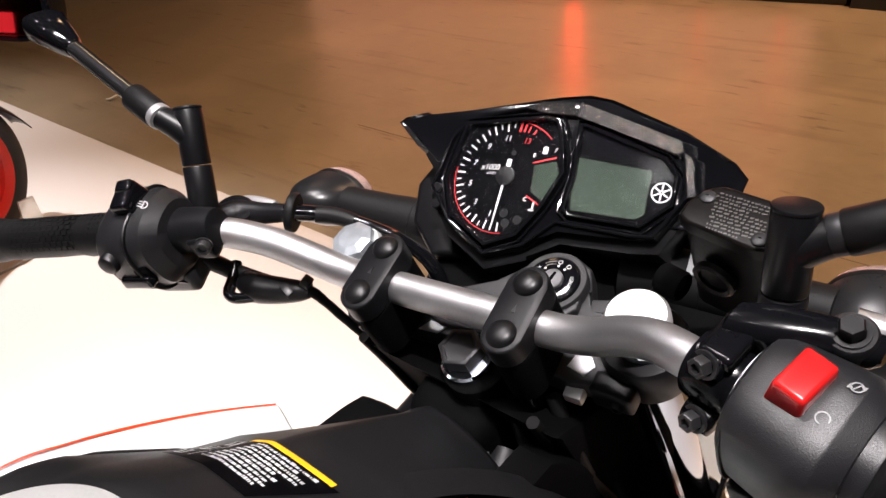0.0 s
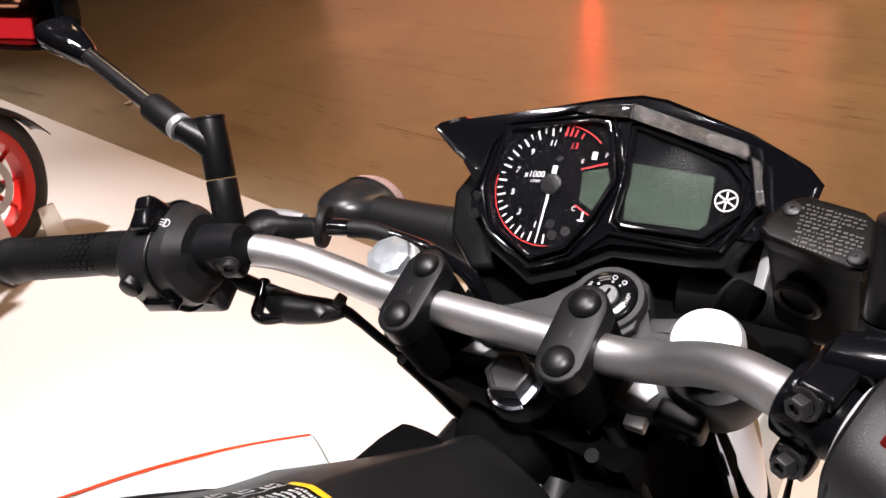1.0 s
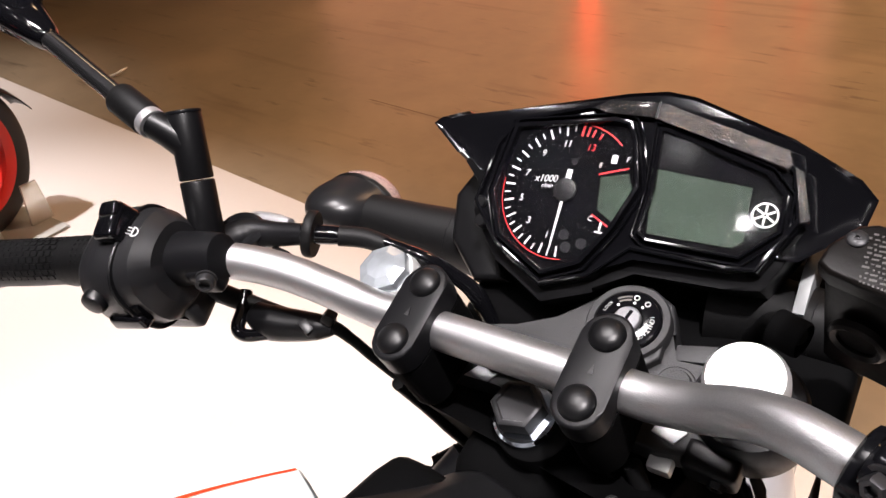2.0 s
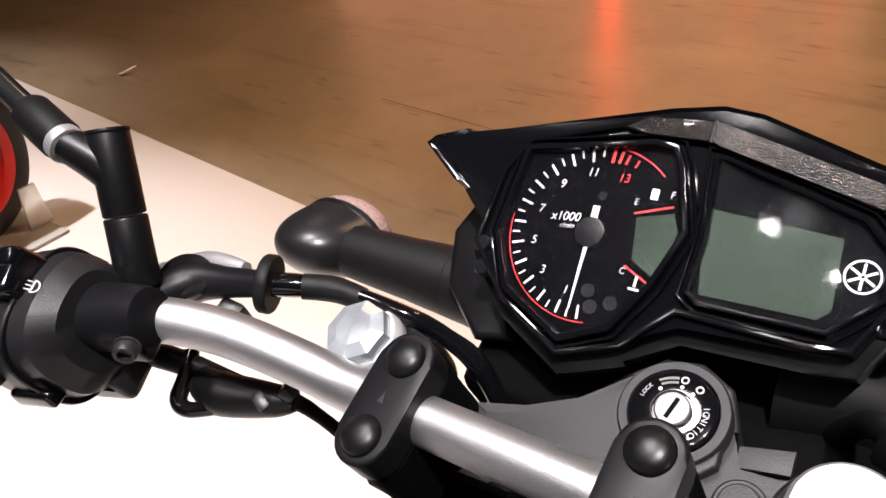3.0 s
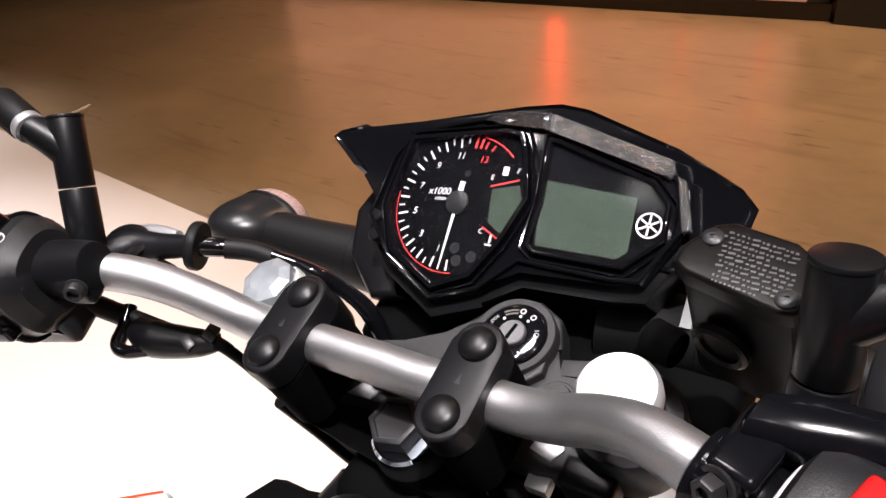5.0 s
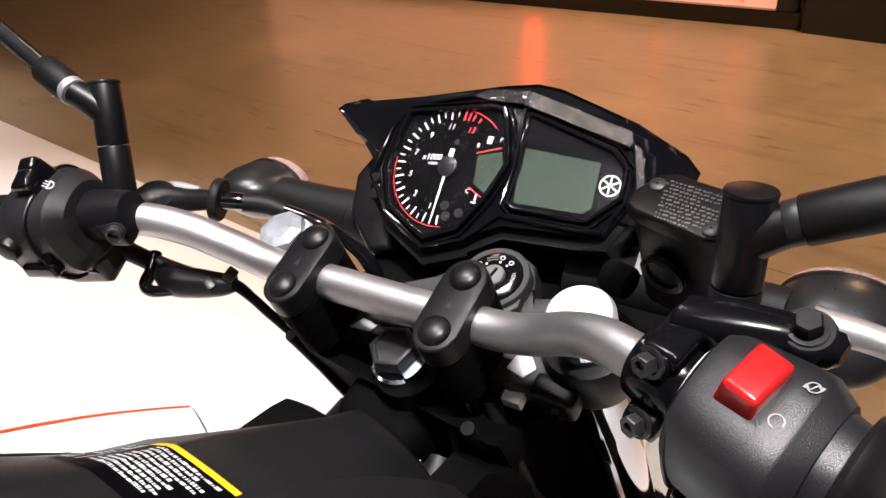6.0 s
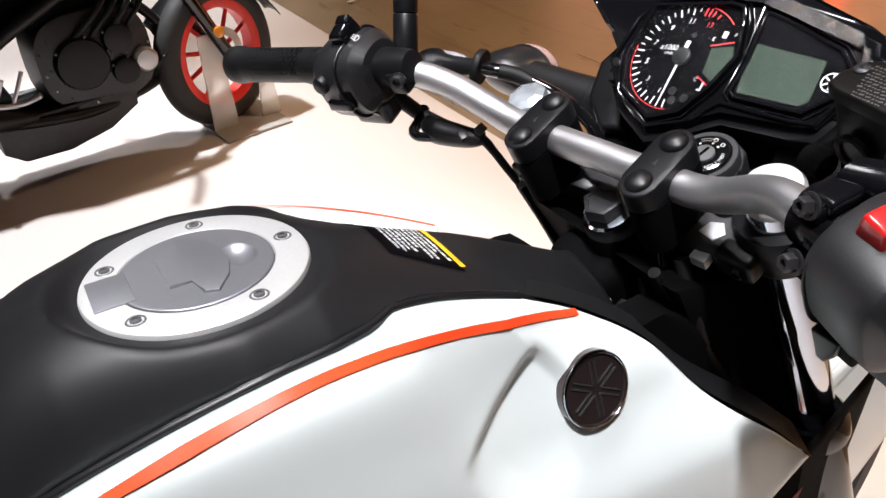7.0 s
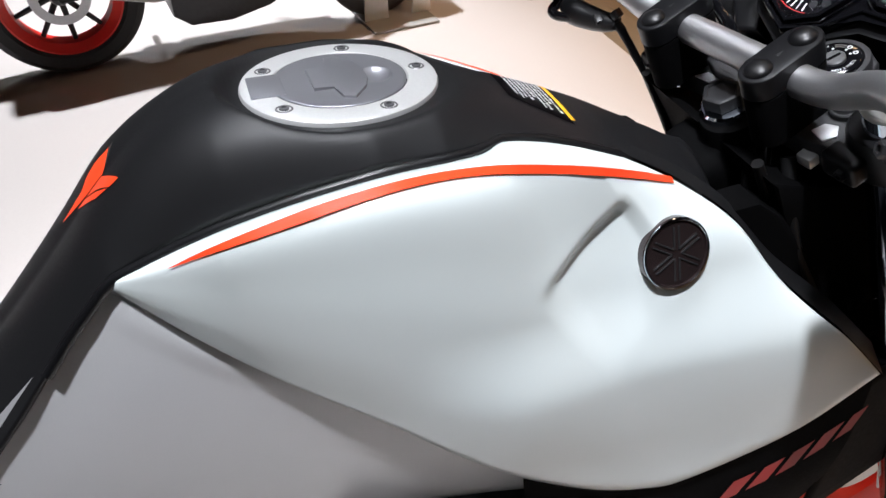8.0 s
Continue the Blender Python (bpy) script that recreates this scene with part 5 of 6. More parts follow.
def on_panel(y, z):
    """The panel's own coordinates of a place seen from the side."""
    best = min(((panel_point(i / 60, j / 60) - Vector((0, y, z))).yz.length, i / 60, j / 60) for i in range(61) for j in range(61))
    _, t, s = best
    step = 1 / 120
    for _ in range(7):
        _, t, s = min(((panel_point(a, b) - Vector((0, y, z))).yz.length, a, b) for a in (max(0, t - step), t, min(1, t + step)) for b in (max(0, s - step), s, min(1, s + step)))
        step /= 2
    return t, s


def normal_at(t, s):
    e = 0.004
    a = panel_point(min(1, t + e), s) - panel_point(max(0, t - e), s)
    b = panel_point(t, min(1, s + e)) - panel_point(t, max(0, s - e))
    n = a.cross(b).normalized()
    return n if n.x > 0 else -n


mid = [Vector((t, s, 0)) for t, s in ((0.09, 0.0833), (0.123, 0.070), (0.155, 0.0635), (0.188, 0.059), (0.221, 0.0548), (0.254, 0.0503), (0.286, 0.0457), (0.319, 0.0412), (0.352, 0.0375), (0.385, 0.0345), (0.417, 0.0323), (0.45, 0.0305), (0.475, 0.0305), (0.50, 0.0318), (0.525, 0.0335), (0.55, 0.0353), (0.575, 0.0375), (0.60, 0.0408), (0.625, 0.046), (0.65, 0.052), (0.675, 0.058), (0.70, 0.0625), (0.725, 0.0655), (0.75, 0.0675), (0.79, 0.0705), (0.833, 0.0755), (0.875, 0.083), (0.917, 0.094), (0.96, 0.1203), (0.994, 0.175))]


def stripe(u, v):
    """A tapering band laid on the panel along a line of its own coordinates."""
    def at(w):
        w = min(1, max(0, w))
        c = curve_at(mid, w)
        return c.x, c.y
    p = panel_point(*at(u))
    way = (panel_point(*at(u + 0.05)) - panel_point(*at(u - 0.05))).normalized()
    n = Vector()
    for w in (-0.06, -0.03, 0, 0.03, 0.06):
        t, s = at(u + w)
        n += normal_at(t, max(0.02, s))
    n.normalize()
    across = n.cross(way).normalized()
    w = 0.0046 * min(1, u * 4.5) ** 0.8 * (1 - 0.30 * min(1, max(0, u - 0.25) * 2.2))
    return p + across * (2 * v - 1) * w + n * 0.0014


# the other flank: its crest line carries the stripe
CREST = [(-0.086, -0.545, 0.962), (-0.091, -0.51, 0.987), (-0.112, -0.451, 1.008), (-0.121, -0.378, 1.0235), (-0.124, -0.30, 1.0215), (-0.121, -0.26, 1.0125), (-0.118, -0.22, 0.999), (-0.116, -0.173, 0.978), (-0.113, -0.132, 0.957), (-0.109, -0.100, 0.940)]


def left_panel(u, v):
    """From the cover's edge over the crest and down the flank."""
    c = curve_at(CREST, u)
    if v < 0.3:
        k = v / 0.3
        e = cover_at(-station(c.y)[1] + 0.006, c.y) - Vector((0, 0, 0.005))
        q = e.lerp(c, k)
        q.z += 0.0025 * math.sin(math.pi * k)
        return q
    k = (v - 0.3) / 0.7
    return c + Vector((-0.060 * math.sin(k * 2.0) * (0.35 + 0.65 * math.sin(math.pi * min(1, u + 0.1))), 0.05 * k, -0.26 * k ** 1.5 - 0.012 * k))


def left_stripe(u, v):
    return left_panel(0.06 + 0.935 * u, 0.280 + 0.045 * v) + Vector((-0.0006, 0, 0.0014))


class Mirrored:
    """The other flank: mirrored, and lower because the machine leans."""

    @staticmethod
    def ease(k):
        k = min(1, max(0, k))
        return k * k * (3 - 2 * k)

    def __matmul__(self, q):
        if isinstance(q, Matrix):
            return Matrix(((-1, 0, 0, 0.016), (0, 1, 0, 0), (0, 0, 1, -0.021), (0, 0, 0, 1))) @ q
        return Vector((0.014 - q.x, q.y, q.z - 0.003 - 0.031 * self.ease((q.y + 0.42) / 0.22)))


for side in (1, -1):
    flip = Matrix.Identity(4) if side > 0 else Mirrored()
    pn = part("tank_panel", grid(panel_point if side > 0 else left_panel, 190, 120), M_WHITE, bike, "pale mint-white painted tank side panel")
    solid(pn, 0.007)
    part("stripe", grid(stripe if side > 0 else left_stripe, 90, 2), M_ORANGE, pn, "orange-red stripe decal")
    # black trim along the panel's front edge
    if side > 0:
        part("front_trim", grid(lambda u, v: flip @ (curve_at(FRONT, 0.02 + 0.98 * u) + Vector((-0.004 - 0.030 * v - 0.012 * u * v, 0.020 * v * (0.3 + u), 0.004 * (1 - v) * 0 + 0.002 - 0.004 * v))), 40, 8), M_TANKBLK, pn, "matt black trim")
    t, s = on_panel(-0.1171, 0.9344)
    n = normal_at(t, s)
    p = panel_point(t, s)
    z = Vector((0, 0, 1))
    yv = (z - n * n.dot(z)).normalized()
    xv = yv.cross(n)
    em = flip @ Matrix(((xv.x, yv.x, n.x, p.x), (xv.y, yv.y, n.y, p.y), (xv.z, yv.z, n.z, p.z), (0, 0, 0, 1)))
    em.translation = p if side > 0 else left_panel(0.86, 0.62)
    emblem = part("emblem", lathe([(0.0305, -0.006), (0.0305, 0.002), (0.029, 0.0038), (0.0275, 0.0038), (0.027, 0.0022), (0, 0.0026)], 48), M_EMBLEM, pn, "round dark smoked tank emblem", em)
    part("emblem_rim", lathe([(0.0275, 0.003), (0.0285, 0.0042), (0.0298, 0.0040), (0.0302, 0.003)], 48), M_CHROME, emblem, "chrome emblem rim", em)
    for k in range(6):
        a = radians(90 + 60 * k)
        for o in (-0.0022, 0.0022):
            part("emblem_ray", box((0.019, 0.0011, 0.0012), (0.0135 * math.cos(a) - o * math.sin(a), 0.0135 * math.sin(a) + o * math.cos(a), 0.003), rot=pose(0, 0, 0, 0, 0, 90 + 60 * k)), M_YOKE, emblem, m=em, smooth=False)
    # lower side panel behind the seam
    A, B, C, D = Vector((0.0865, -0.546, 0.960)), Vector((0.172, -0.190, 0.660)), Vector((0.07, -0.30, 0.50)), Vector((0.075, -0.80, 0.718))

    def lower(u, v):
        seam = curve_at([(q[0] - 0.006 - 0.0045 * k, q[1] - 0.004, q[2] - 0.005 + 0.002 * k) for k, q in enumerate(BOTTOM[:7])], u)
        rear = A.lerp(D, v)
        low = D.lerp(C, u)
        q = seam * (1 - v) + low * v + (rear - (A * (1 - v) + D * v)) * (1 - u)
        q.x += 0.007 * math.exp(-((v - 0.03) / 0.035) ** 2) * min(1, u * 4) * max(0, 1 - 2.2 * u)
        return flip @ q
    part("side_panel", grid(lower, 60, 40), M_SIDE, bike, "pale side panel below the tank, its shade in the grey")
    # dark radiator shroud with red lettering bars
    sh = part("radiator_shroud", grid(lambda u, v: flip @ (curve_at(BOTTOM[5:], u) + Vector((-0.010 - 0.03 * v + 0.012 * math.sin(math.pi * v), 0.02 * v, -0.008 - 0.26 * v))), 40, 20), M_VOID, bike, "black radiator shroud with red markings")
    solid(part("shroud_nose", grid(lambda u, v: flip @ Vector((0.200 - 0.05 * u - 0.02 * v, 0.10 + 0.21 * u + 0.03 * v, 0.757 - 0.02 * u - 0.28 * v)), 12, 12), M_VOID, sh), 0.004)
    for k in range(5):
        u0 = 0.70 + 0.060 * k

        def mark(u, v, u0=u0):
            q = curve_at(BOTTOM[5:], min(1, u0 + 0.042 * u - 0.025 * v)) + Vector((-0.0070, 0.012, -0.046 - 0.030 * v))
            return flip @ q
        part("red_mark", grid(mark, 6, 4), M_REDPRINT, sh, "red lettering bar")

# fuel cap
cz = Vector((-0.055, 0.02, 1)).normalized()
cx = (Vector((1, 0, 0)) - cz * cz.x).normalized()
cy = cz.cross(cx)
CAPM = Matrix(((cx.x, cy.x, cz.x, 0.005), (cx.y, cy.y, cz.y, -0.348), (cx.z, cy.z, cz.z, 1.0545), (0, 0, 0, 1)))
cap = part("fuel_cap", lathe([(0.0, -0.012), (0.0755, -0.012), (0.0765, 0.0), (0.0755, 0.0022), (0.0735, 0.0030), (0.0535, 0.0030), (0.0525, 0.0018), (0.0522, -0.0045), (0.0, -0.0045)], 72), M_SILVER, bike, "silver fuel filler cap with a grey centre", CAPM)


def lid_at(u, v):
    """The lid's face, with a shallow finger hollow ahead of the flap."""
    r, a = 0.0518 * min(1, v * 1.06), 2 * math.pi * u
    x, y = r * math.cos(a), r * math.sin(a)
    d = math.hypot((x - 0.002) / 0.0150, (y - 0.0285) / 0.0125)
    z = 0.0036 - 0.0046 * max(0, 1 - d * d) ** 0.7
    return Vector((x, y, z - (0.006 if v > 0.97 else 0.0006 * max(0, v - 0.92) / 0.05)))


lidd = part("cap_lid", grid(lid_at, 96, 48), M_LID, cap, "grey filler lid", CAPM)
part("hinge_cover", box((0.040, 0.026, 0.004), (-0.002, -0.056, 0.0024), 0.0012), M_LID, lidd, m=CAPM)
flap = [(-0.021, -0.0225), (0.019, -0.0225), (0.019, -0.0075), (0.037, -0.0045), (0.041, 0.004), (0.024, 0.016), (0.008, 0.0205), (-0.010, 0.0205), (-0.026, 0.016), (-0.043, 0.004), (-0.039, -0.0045), (-0.021, -0.0075)]
part("lock_flap", prism(flap, 0.002, 0.0056, 0.0007), M_LID, lidd, m=CAPM)

for k in range(5):
    a = radians(94 + 72 * k)
    part("cap_bolt", lathe([(0.0068, 0.0028), (0.0062, 0.0034), (0.0052, 0.0034), (0.0048, 0.0024), (0.0038, 0.0024), (0.0036, 0.0044), (0.0022, 0.0046), (0.0020, 0.0032), (0, 0.0032)], 20, Matrix.Translation((0.0635 * math.cos(a), 0.0635 * math.sin(a), 0))), M_KEY, cap, "recessed steel cap bolt", CAPM)

# warning label on the cover
lab = part("warning_label", grid(lambda u, v: cover_at(-0.060 + 0.023 * v + (0.103 + 0.004 * v) * u, -0.222 + 0.047 * v, 0.0008), 16, 8), M_DIAL, tk, "black warning label with a yellow band")
part("yellow_band", grid(lambda u, v: cover_at(-0.024 + 0.087 * u, -0.1755 + 0.0045 * v, 0.0010), 16, 2), M_YELLOW, lab, "yellow warning band")
random.seed(9)
for r in range(9):
    y = -0.2125 + 0.0040 * r
    x = -0.022 + 0.0018 * r + random.uniform(-0.001, 0.001)
    stop = 0.040 + 0.0018 * r - random.choice((0, 0, 0.006, 0.014))
    while x < stop:
        w = random.choice((0.0012, 0.002, 0.003, 0.0044))
        h = random.uniform(0.0016, 0.0026)
        part("text_bar", grid(lambda u, v: cover_at(x + w * u, y + h * v, 0.0012), 2, 1), M_PRINT, lab, smooth=False)
        x += w + random.uniform(0.0006, 0.0014)
for r in range(3):
    x0, y0 = -0.054 + 0.0075 * r, -0.217 + 0.0145 * r
    part("symbol_frame", grid(lambda u, v: cover_at(x0 + 0.013 * u, y0 + 0.010 * v, 0.0012), 2, 2), M_PRINT, lab, "white pictogram", smooth=False)
    part("symbol_inner", grid(lambda u, v: cover_at(x0 + 0.0013 + 0.0104 * u, y0 + 0.0013 + 0.0074 * v, 0.0015), 2, 2), M_DIAL, lab, smooth=False)
    for j in range(2):
        part("symbol_bar", grid(lambda u, v: cover_at(x0 + 0.003 + (0.006 - 0.002 * j) * u, y0 + 0.0026 + 0.0030 * j + 0.0018 * v, 0.0018), 2, 1), M_PRINT, lab, smooth=False)
for j in range(3):
    part("divider", grid(lambda u, v: cover_at(-0.0315 + 0.0020 * j + 0.0012 * u + 0.0055 * v, -0.217 + 0.0135 * (j + v), 0.0013), 1, 4), M_PRINT, lab, smooth=False)


# red arrow-like decal at the cover's rear
def decal(points, material=M_ORANGE):
    bm = bmesh.new()
    bm.faces.new([bm.verts.new((x, y, 0)) for x, y in points])
    bmesh.ops.triangulate(bm, faces=bm.faces)
    bmesh.ops.subdivide_edges(bm, edges=bm.edges[:], cuts=5, use_grid_fill=True)
    for v in bm.verts:
        v.co = cover_at(v.co.x, v.co.y, 0.0012)
    return part("red_decal", bm, material, tk, "orange-red stylised logo decal", smooth=False)


decal([(-0.0150, -0.5765), (-0.0160, -0.5549), (-0.0250, -0.5507), (-0.0285, -0.5408), (-0.0245, -0.5275), (-0.0050, -0.5315), (0.0010, -0.5342), (-0.0020, -0.5500), (-0.0050, -0.5580)])
decal([(0.0030, -0.5346), (0.0390, -0.5181), (0.0360, -0.5266), (0.0150, -0.5388), (0.0010, -0.5500)])
decal([(0.0175, -0.5395), (0.0345, -0.5285), (0.0270, -0.5393), (0.0105, -0.5507), (-0.0010, -0.5590), (0.0000, -0.5520)])
decal([(-0.0240, -0.5270), (-0.0272, -0.5232), (-0.0060, -0.5300), (-0.0090, -0.5305)], M_SILVERPRINT)

# seat, frame, engine and wheels
seat = part("seat", grid(lambda u, v: Vector(((2 * v - 1) * (0.078 + 0.057 * math.sin(math.pi * u)), -0.66 - 0.62 * u, 0.85 - 0.05 * math.sin(math.pi * min(1, u * 1.3)) + 0.10 * max(0, u - 0.45) - 0.06 * abs(2 * v - 1) ** 3)), 40, 20), M_SEAT, bike, "black textured seat")
solid(seat, 0.05)
yz = Matrix(((0, 0, 1, 0), (1, 0, 0, 0), (0, 1, 0, 0), (0, 0, 0, 1)))  # an outline in y, z raised along x
# three added near-black blocks stand in for the shaded void behind the fork
part("front_gap_fill", prism([(-0.10, 0.90), (-0.02, 0.895), (0.02, 0.85), (0.06, 0.79), (0.15, 0.66), (0.20, 0.58), (0.10, 0.46), (-0.12, 0.58)], -0.08, 0.083, 0.01), M_VOID, bike, "added black block filling the shaded gap ahead of the tank", yz)
part("head_gap_fill", prism([(-0.002, 0.952), (0.025, 0.91), (0.05, 0.865), (0.08, 0.81), (0.12, 0.735), (0.18, 0.62), (0.27, 0.64), (0.20, 0.80), (0.12, 0.92), (0.05, 0.935)], -0.09, 0.112, 0.004), M_VOID, bike, "added black block filling the shaded gap at the frame head", yz)
part("side_gap_fill", prism([(-0.09, 0.93), (-0.01, 0.935), (0.025, 0.91), (0.085, 0.83), (0.15, 0.72), (0.22, 0.60), (0.12, 0.50), (-0.05, 0.70)], 0.0835, 0.116, 0.008), M_VOID, bike, "added black block filling the shaded gap beside the fork", yz)
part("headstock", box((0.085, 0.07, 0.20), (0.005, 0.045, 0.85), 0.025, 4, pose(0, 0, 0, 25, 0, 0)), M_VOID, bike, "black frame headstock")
for s in (-1, 1):
    part("frame_spar", tube([(s * 0.045, 0.02, 0.88), (s * 0.082, -0.12, 0.78), (s * 0.075, -0.35, 0.60), (s * 0.06, -0.62, 0.52)], 0.024, 16), M_CLAMP, bike, "black frame spar")
    part("loom", tube([(s * 0.094, -0.006, 0.962), (s * 0.093, 0.022, 0.912), (s * 0.092, 0.048, 0.863), (s * 0.092, 0.085, 0.80)], 0.0055, 10), M_RUBBER, bike, "black cable bundle")
part("frame_label", box((0.001, 0.022, 0.045), (0.052, -0.012, 0.885), rot=pose(0, 0, 0, 25, 0, 20)), M_SILVERPRINT, bike, "small grey frame label")
# small chrome rings added to give glints in the dark frame head
for y, z, r in ((0.030, 0.905, 0.0052), (0.046, 0.868, 0.0045), (0.012, 0.893, 0.0035), (0.060, 0.846, 0.0060)):
    part("glint_ring", lathe([(r, -0.004), (r * 1.25, -0.003), (r * 1.25, 0.003), (r, 0.004)], 14, pose(0.103, y, z, 20, 35, 0)), M_CHROME, bike, "small chrome ring added for a glint")
for k in range(3):
    part("frame_cable", tube([(0.035 + 0.025 * k, 0.035, 0.955), (0.072 + 0.016 * k, 0.012 + 0.012 * k, 0.912), (0.086 + 0.012 * k, 0.030 + 0.012 * k, 0.862), (0.096 + 0.008 * k, 0.068 + 0.012 * k, 0.80)], 0.0050 + 0.0008 * k, 12), M_GLOSS if k == 1 else M_RUBBER, bike, "black cable along the frame head")
part("radiator", box((0.30, 0.05, 0.30), (0, 0.10, 0.55), 0.012), M_ENGINE, bike, "black radiator")
part("air_box", box((0.15, 0.34, 0.22), (0, -0.20, 0.83), 0.03, 3), M_VOID, bike)
eng = part("engine", box((0.28, 0.40, 0.34), (0, -0.22, 0.46), 0.05, 3), M_ENGINE, bike, "black twin-cylinder engine")
for s in (-1, 1):
    part("engine_cover", lathe([(0.11, 0), (0.11, 0.03), (0.095, 0.045), (0, 0.048)], 36, pose(s * 0.13, -0.26, 0.42, 0, 90 * s, 0)), M_CLAMP, eng)
part("exhaust_pipe", tube([(0.05, 0.02, 0.46), (0.05, 0.06, 0.30), (0.05, -0.05, 0.19), (0.06, -0.35, 0.18), (0.12, -0.55, 0.22)], 0.022, 16), M_ALU, bike, "steel exhaust pipe")
part("muffler", tube([(0.14, -0.55, 0.24), (0.16, -0.70, 0.29), (0.17, -0.98, 0.36)], [0.04, 0.058, 0.055], 24), M_CLAMP, bike, "black muffler")
part("swingarm", box((0.20, 0.50, 0.07), (0, -0.78, 0.36), 0.02, 3, pose(0, 0, 0, 8, 0, 0)), M_CLAMP, bike, "black swingarm")
solid(part("tail_unit", grid(lambda u, v: Vector(((2 * v - 1) * (0.12 - 0.07 * u), -1.0 - 0.35 * u, 0.93 + 0.07 * u - 0.05 * abs(2 * v - 1) ** 2)), 20, 12), M_BLACK, bike, "black tail unit"), 0.06)


def wheel(parent, m, spoke_mat, width=0.055, radius=0.30, n=10, thick=0.012):
    """A tyre, red rim, spokes, hub and brake disc about the x axis of m."""
    q = m @ pose(0, 0, 0, 0, 90, 0)
    w = width
    ty = part("wheel", lathe([(radius - 0.085, -w * 0.75), (radius - 0.07, -w * 0.98), (radius - 0.035, -w), (radius - 0.012, -w * 0.7), (radius - 0.002, -w * 0.35), (radius, 0), (radius - 0.002, w * 0.35), (radius - 0.012, w * 0.7), (radius - 0.035, w), (radius - 0.07, w * 0.98), (radius - 0.085, w * 0.75)], 72), M_TYRE, parent, "black tyre on a red rim", q)
    part("rim", lathe([(radius - 0.078, -w * 0.8), (radius - 0.088, -w * 0.82), (radius - 0.118, -w * 0.55), (radius - 0.12, 0), (radius - 0.118, w * 0.55), (radius - 0.088, w * 0.82), (radius - 0.078, w * 0.8)], 72), M_RIM, ty, "bright red rim", q)
    for k in range(n):
        a = 2 * math.pi * k / n
        c, s = math.cos(a), math.sin(a)
        part("spoke", rod((0.03 * c, 0.03 * s, 0.012), ((radius - 0.115) * math.cos(a + 0.06), (radius - 0.115) * math.sin(a + 0.06), 0), thick, 10, 0.0, r2=thick * 0.75), spoke_mat, ty, m=q)
    part("hub", lathe([(0, -0.055), (0.03, -0.055), (0.038, -0.04), (0.032, 0), (0.038, 0.04), (0.03, 0.055), (0, 0.055)], 28), M_ENGINE, ty, m=q)
    part("brake_disc", lathe([(0.075, 0.040), (0.108, 0.040), (0.108, 0.044), (0.075, 0.044)], 48), M_ALU, ty, "steel brake disc", q)
    return ty


wheel(bike, SM @ Matrix.Translation((0.008, 0.092, -0.848)), M_RIM)
wheel(bike, pose(0, -0.98, 0.30), M_RIM, 0.07)
fen = sp("front_fender", grid(lambda u, v: Vector((0.008 + (2 * v - 1) * (0.082 + 0.006 * math.sin(math.pi * u)), 0.092 - (0.335 - 0.045 * abs(2 * v - 1) ** 2.5) * math.cos(radians(150 - 130 * u)), -0.848 + (0.335 - 0.045 * abs(2 * v - 1) ** 2.5) * math.sin(radians(150 - 130 * u)))), 36, 14), M_WHITE, label="pale mint front fender")
for s in (-1, 1):
    guard = sp("fender_side", grid(lambda u, v, s=s: Vector((0.008 + s * (0.083 + 0.010 * math.sin(math.pi * v)), 0.045 + (0.27 + 0.07 * math.sin(math.pi * min(1, v * 1.1))) * u, -0.50 - 0.40 * v - 0.09 * u * (1 - v))), 14, 18), M_WHITE, fen, "pale mint fender side")
    solid(guard, 0.004)
solid(fen, 0.004)

# ---- neighbouring motorcycle ----
nb = thing("motorcycle", "black motorcycle with red wheel rims and silver muffler", "motorcycle", (-2.62, -0.3, 0))
X = -2.62
wheel(nb, pose(X, 0.31, 0.30, 0, 0, 20), M_RIM, 0.05, 0.30, 10, 0.011)
wheel(nb, pose(X, -0.95, 0.30), M_ENGINE, 0.07)
for s in (-1, 1):
    f2 = part("fork_leg", rod((X + s * 0.10, 0.33, 0.30), (X + s * 0.10, 0.13, 0.74), 0.027, 24, 0.003), M_GLOSS, nb, "black fork leg")
    part("fork_tube", rod((X + s * 0.10, 0.13, 0.74), (X + s * 0.10, 0.01, 1.0), 0.020, 24, 0.002), M_CHROME, nb, "chrome fork tube")
    part("reflector", lathe([(0.022, 0), (0.022, 0.010), (0.018, 0.013), (0, 0.014)], 24, pose(X + s * 0.128, 0.29, 0.42, 0, 90 * s, 0)), M_AMBER, f2, "amber reflector")
    part("frame_tube", tube([(X + s * 0.06, 0.0, 0.90), (X + s * 0.13, -0.18, 0.72), (X + s * 0.14, -0.50, 0.56), (X + s * 0.13, -0.62, 0.42)], 0.026, 16), M_CLAMP, nb, "black frame tube")
    part("footrest", rod((X + s * 0.13, -0.60, 0.36), (X + s * 0.24, -0.60, 0.37), 0.012, 16, 0.002), M_ALU, nb, "silver footrest")
    part("side_plate", box((0.012, 0.10, 0.14), (X + s * 0.145, -0.60, 0.42), 0.01), M_ALU, nb, "silver footrest plate")
    part("tank_shroud", grid(lambda u, v, s=s: Vector((X + s * (0.13 + 0.03 * math.sin(math.pi * u)), -0.34 + 0.46 * u, 0.92 - 0.20 * v * (0.4 + u))), 20, 10), M_WHITE, nb, "white tank shroud")
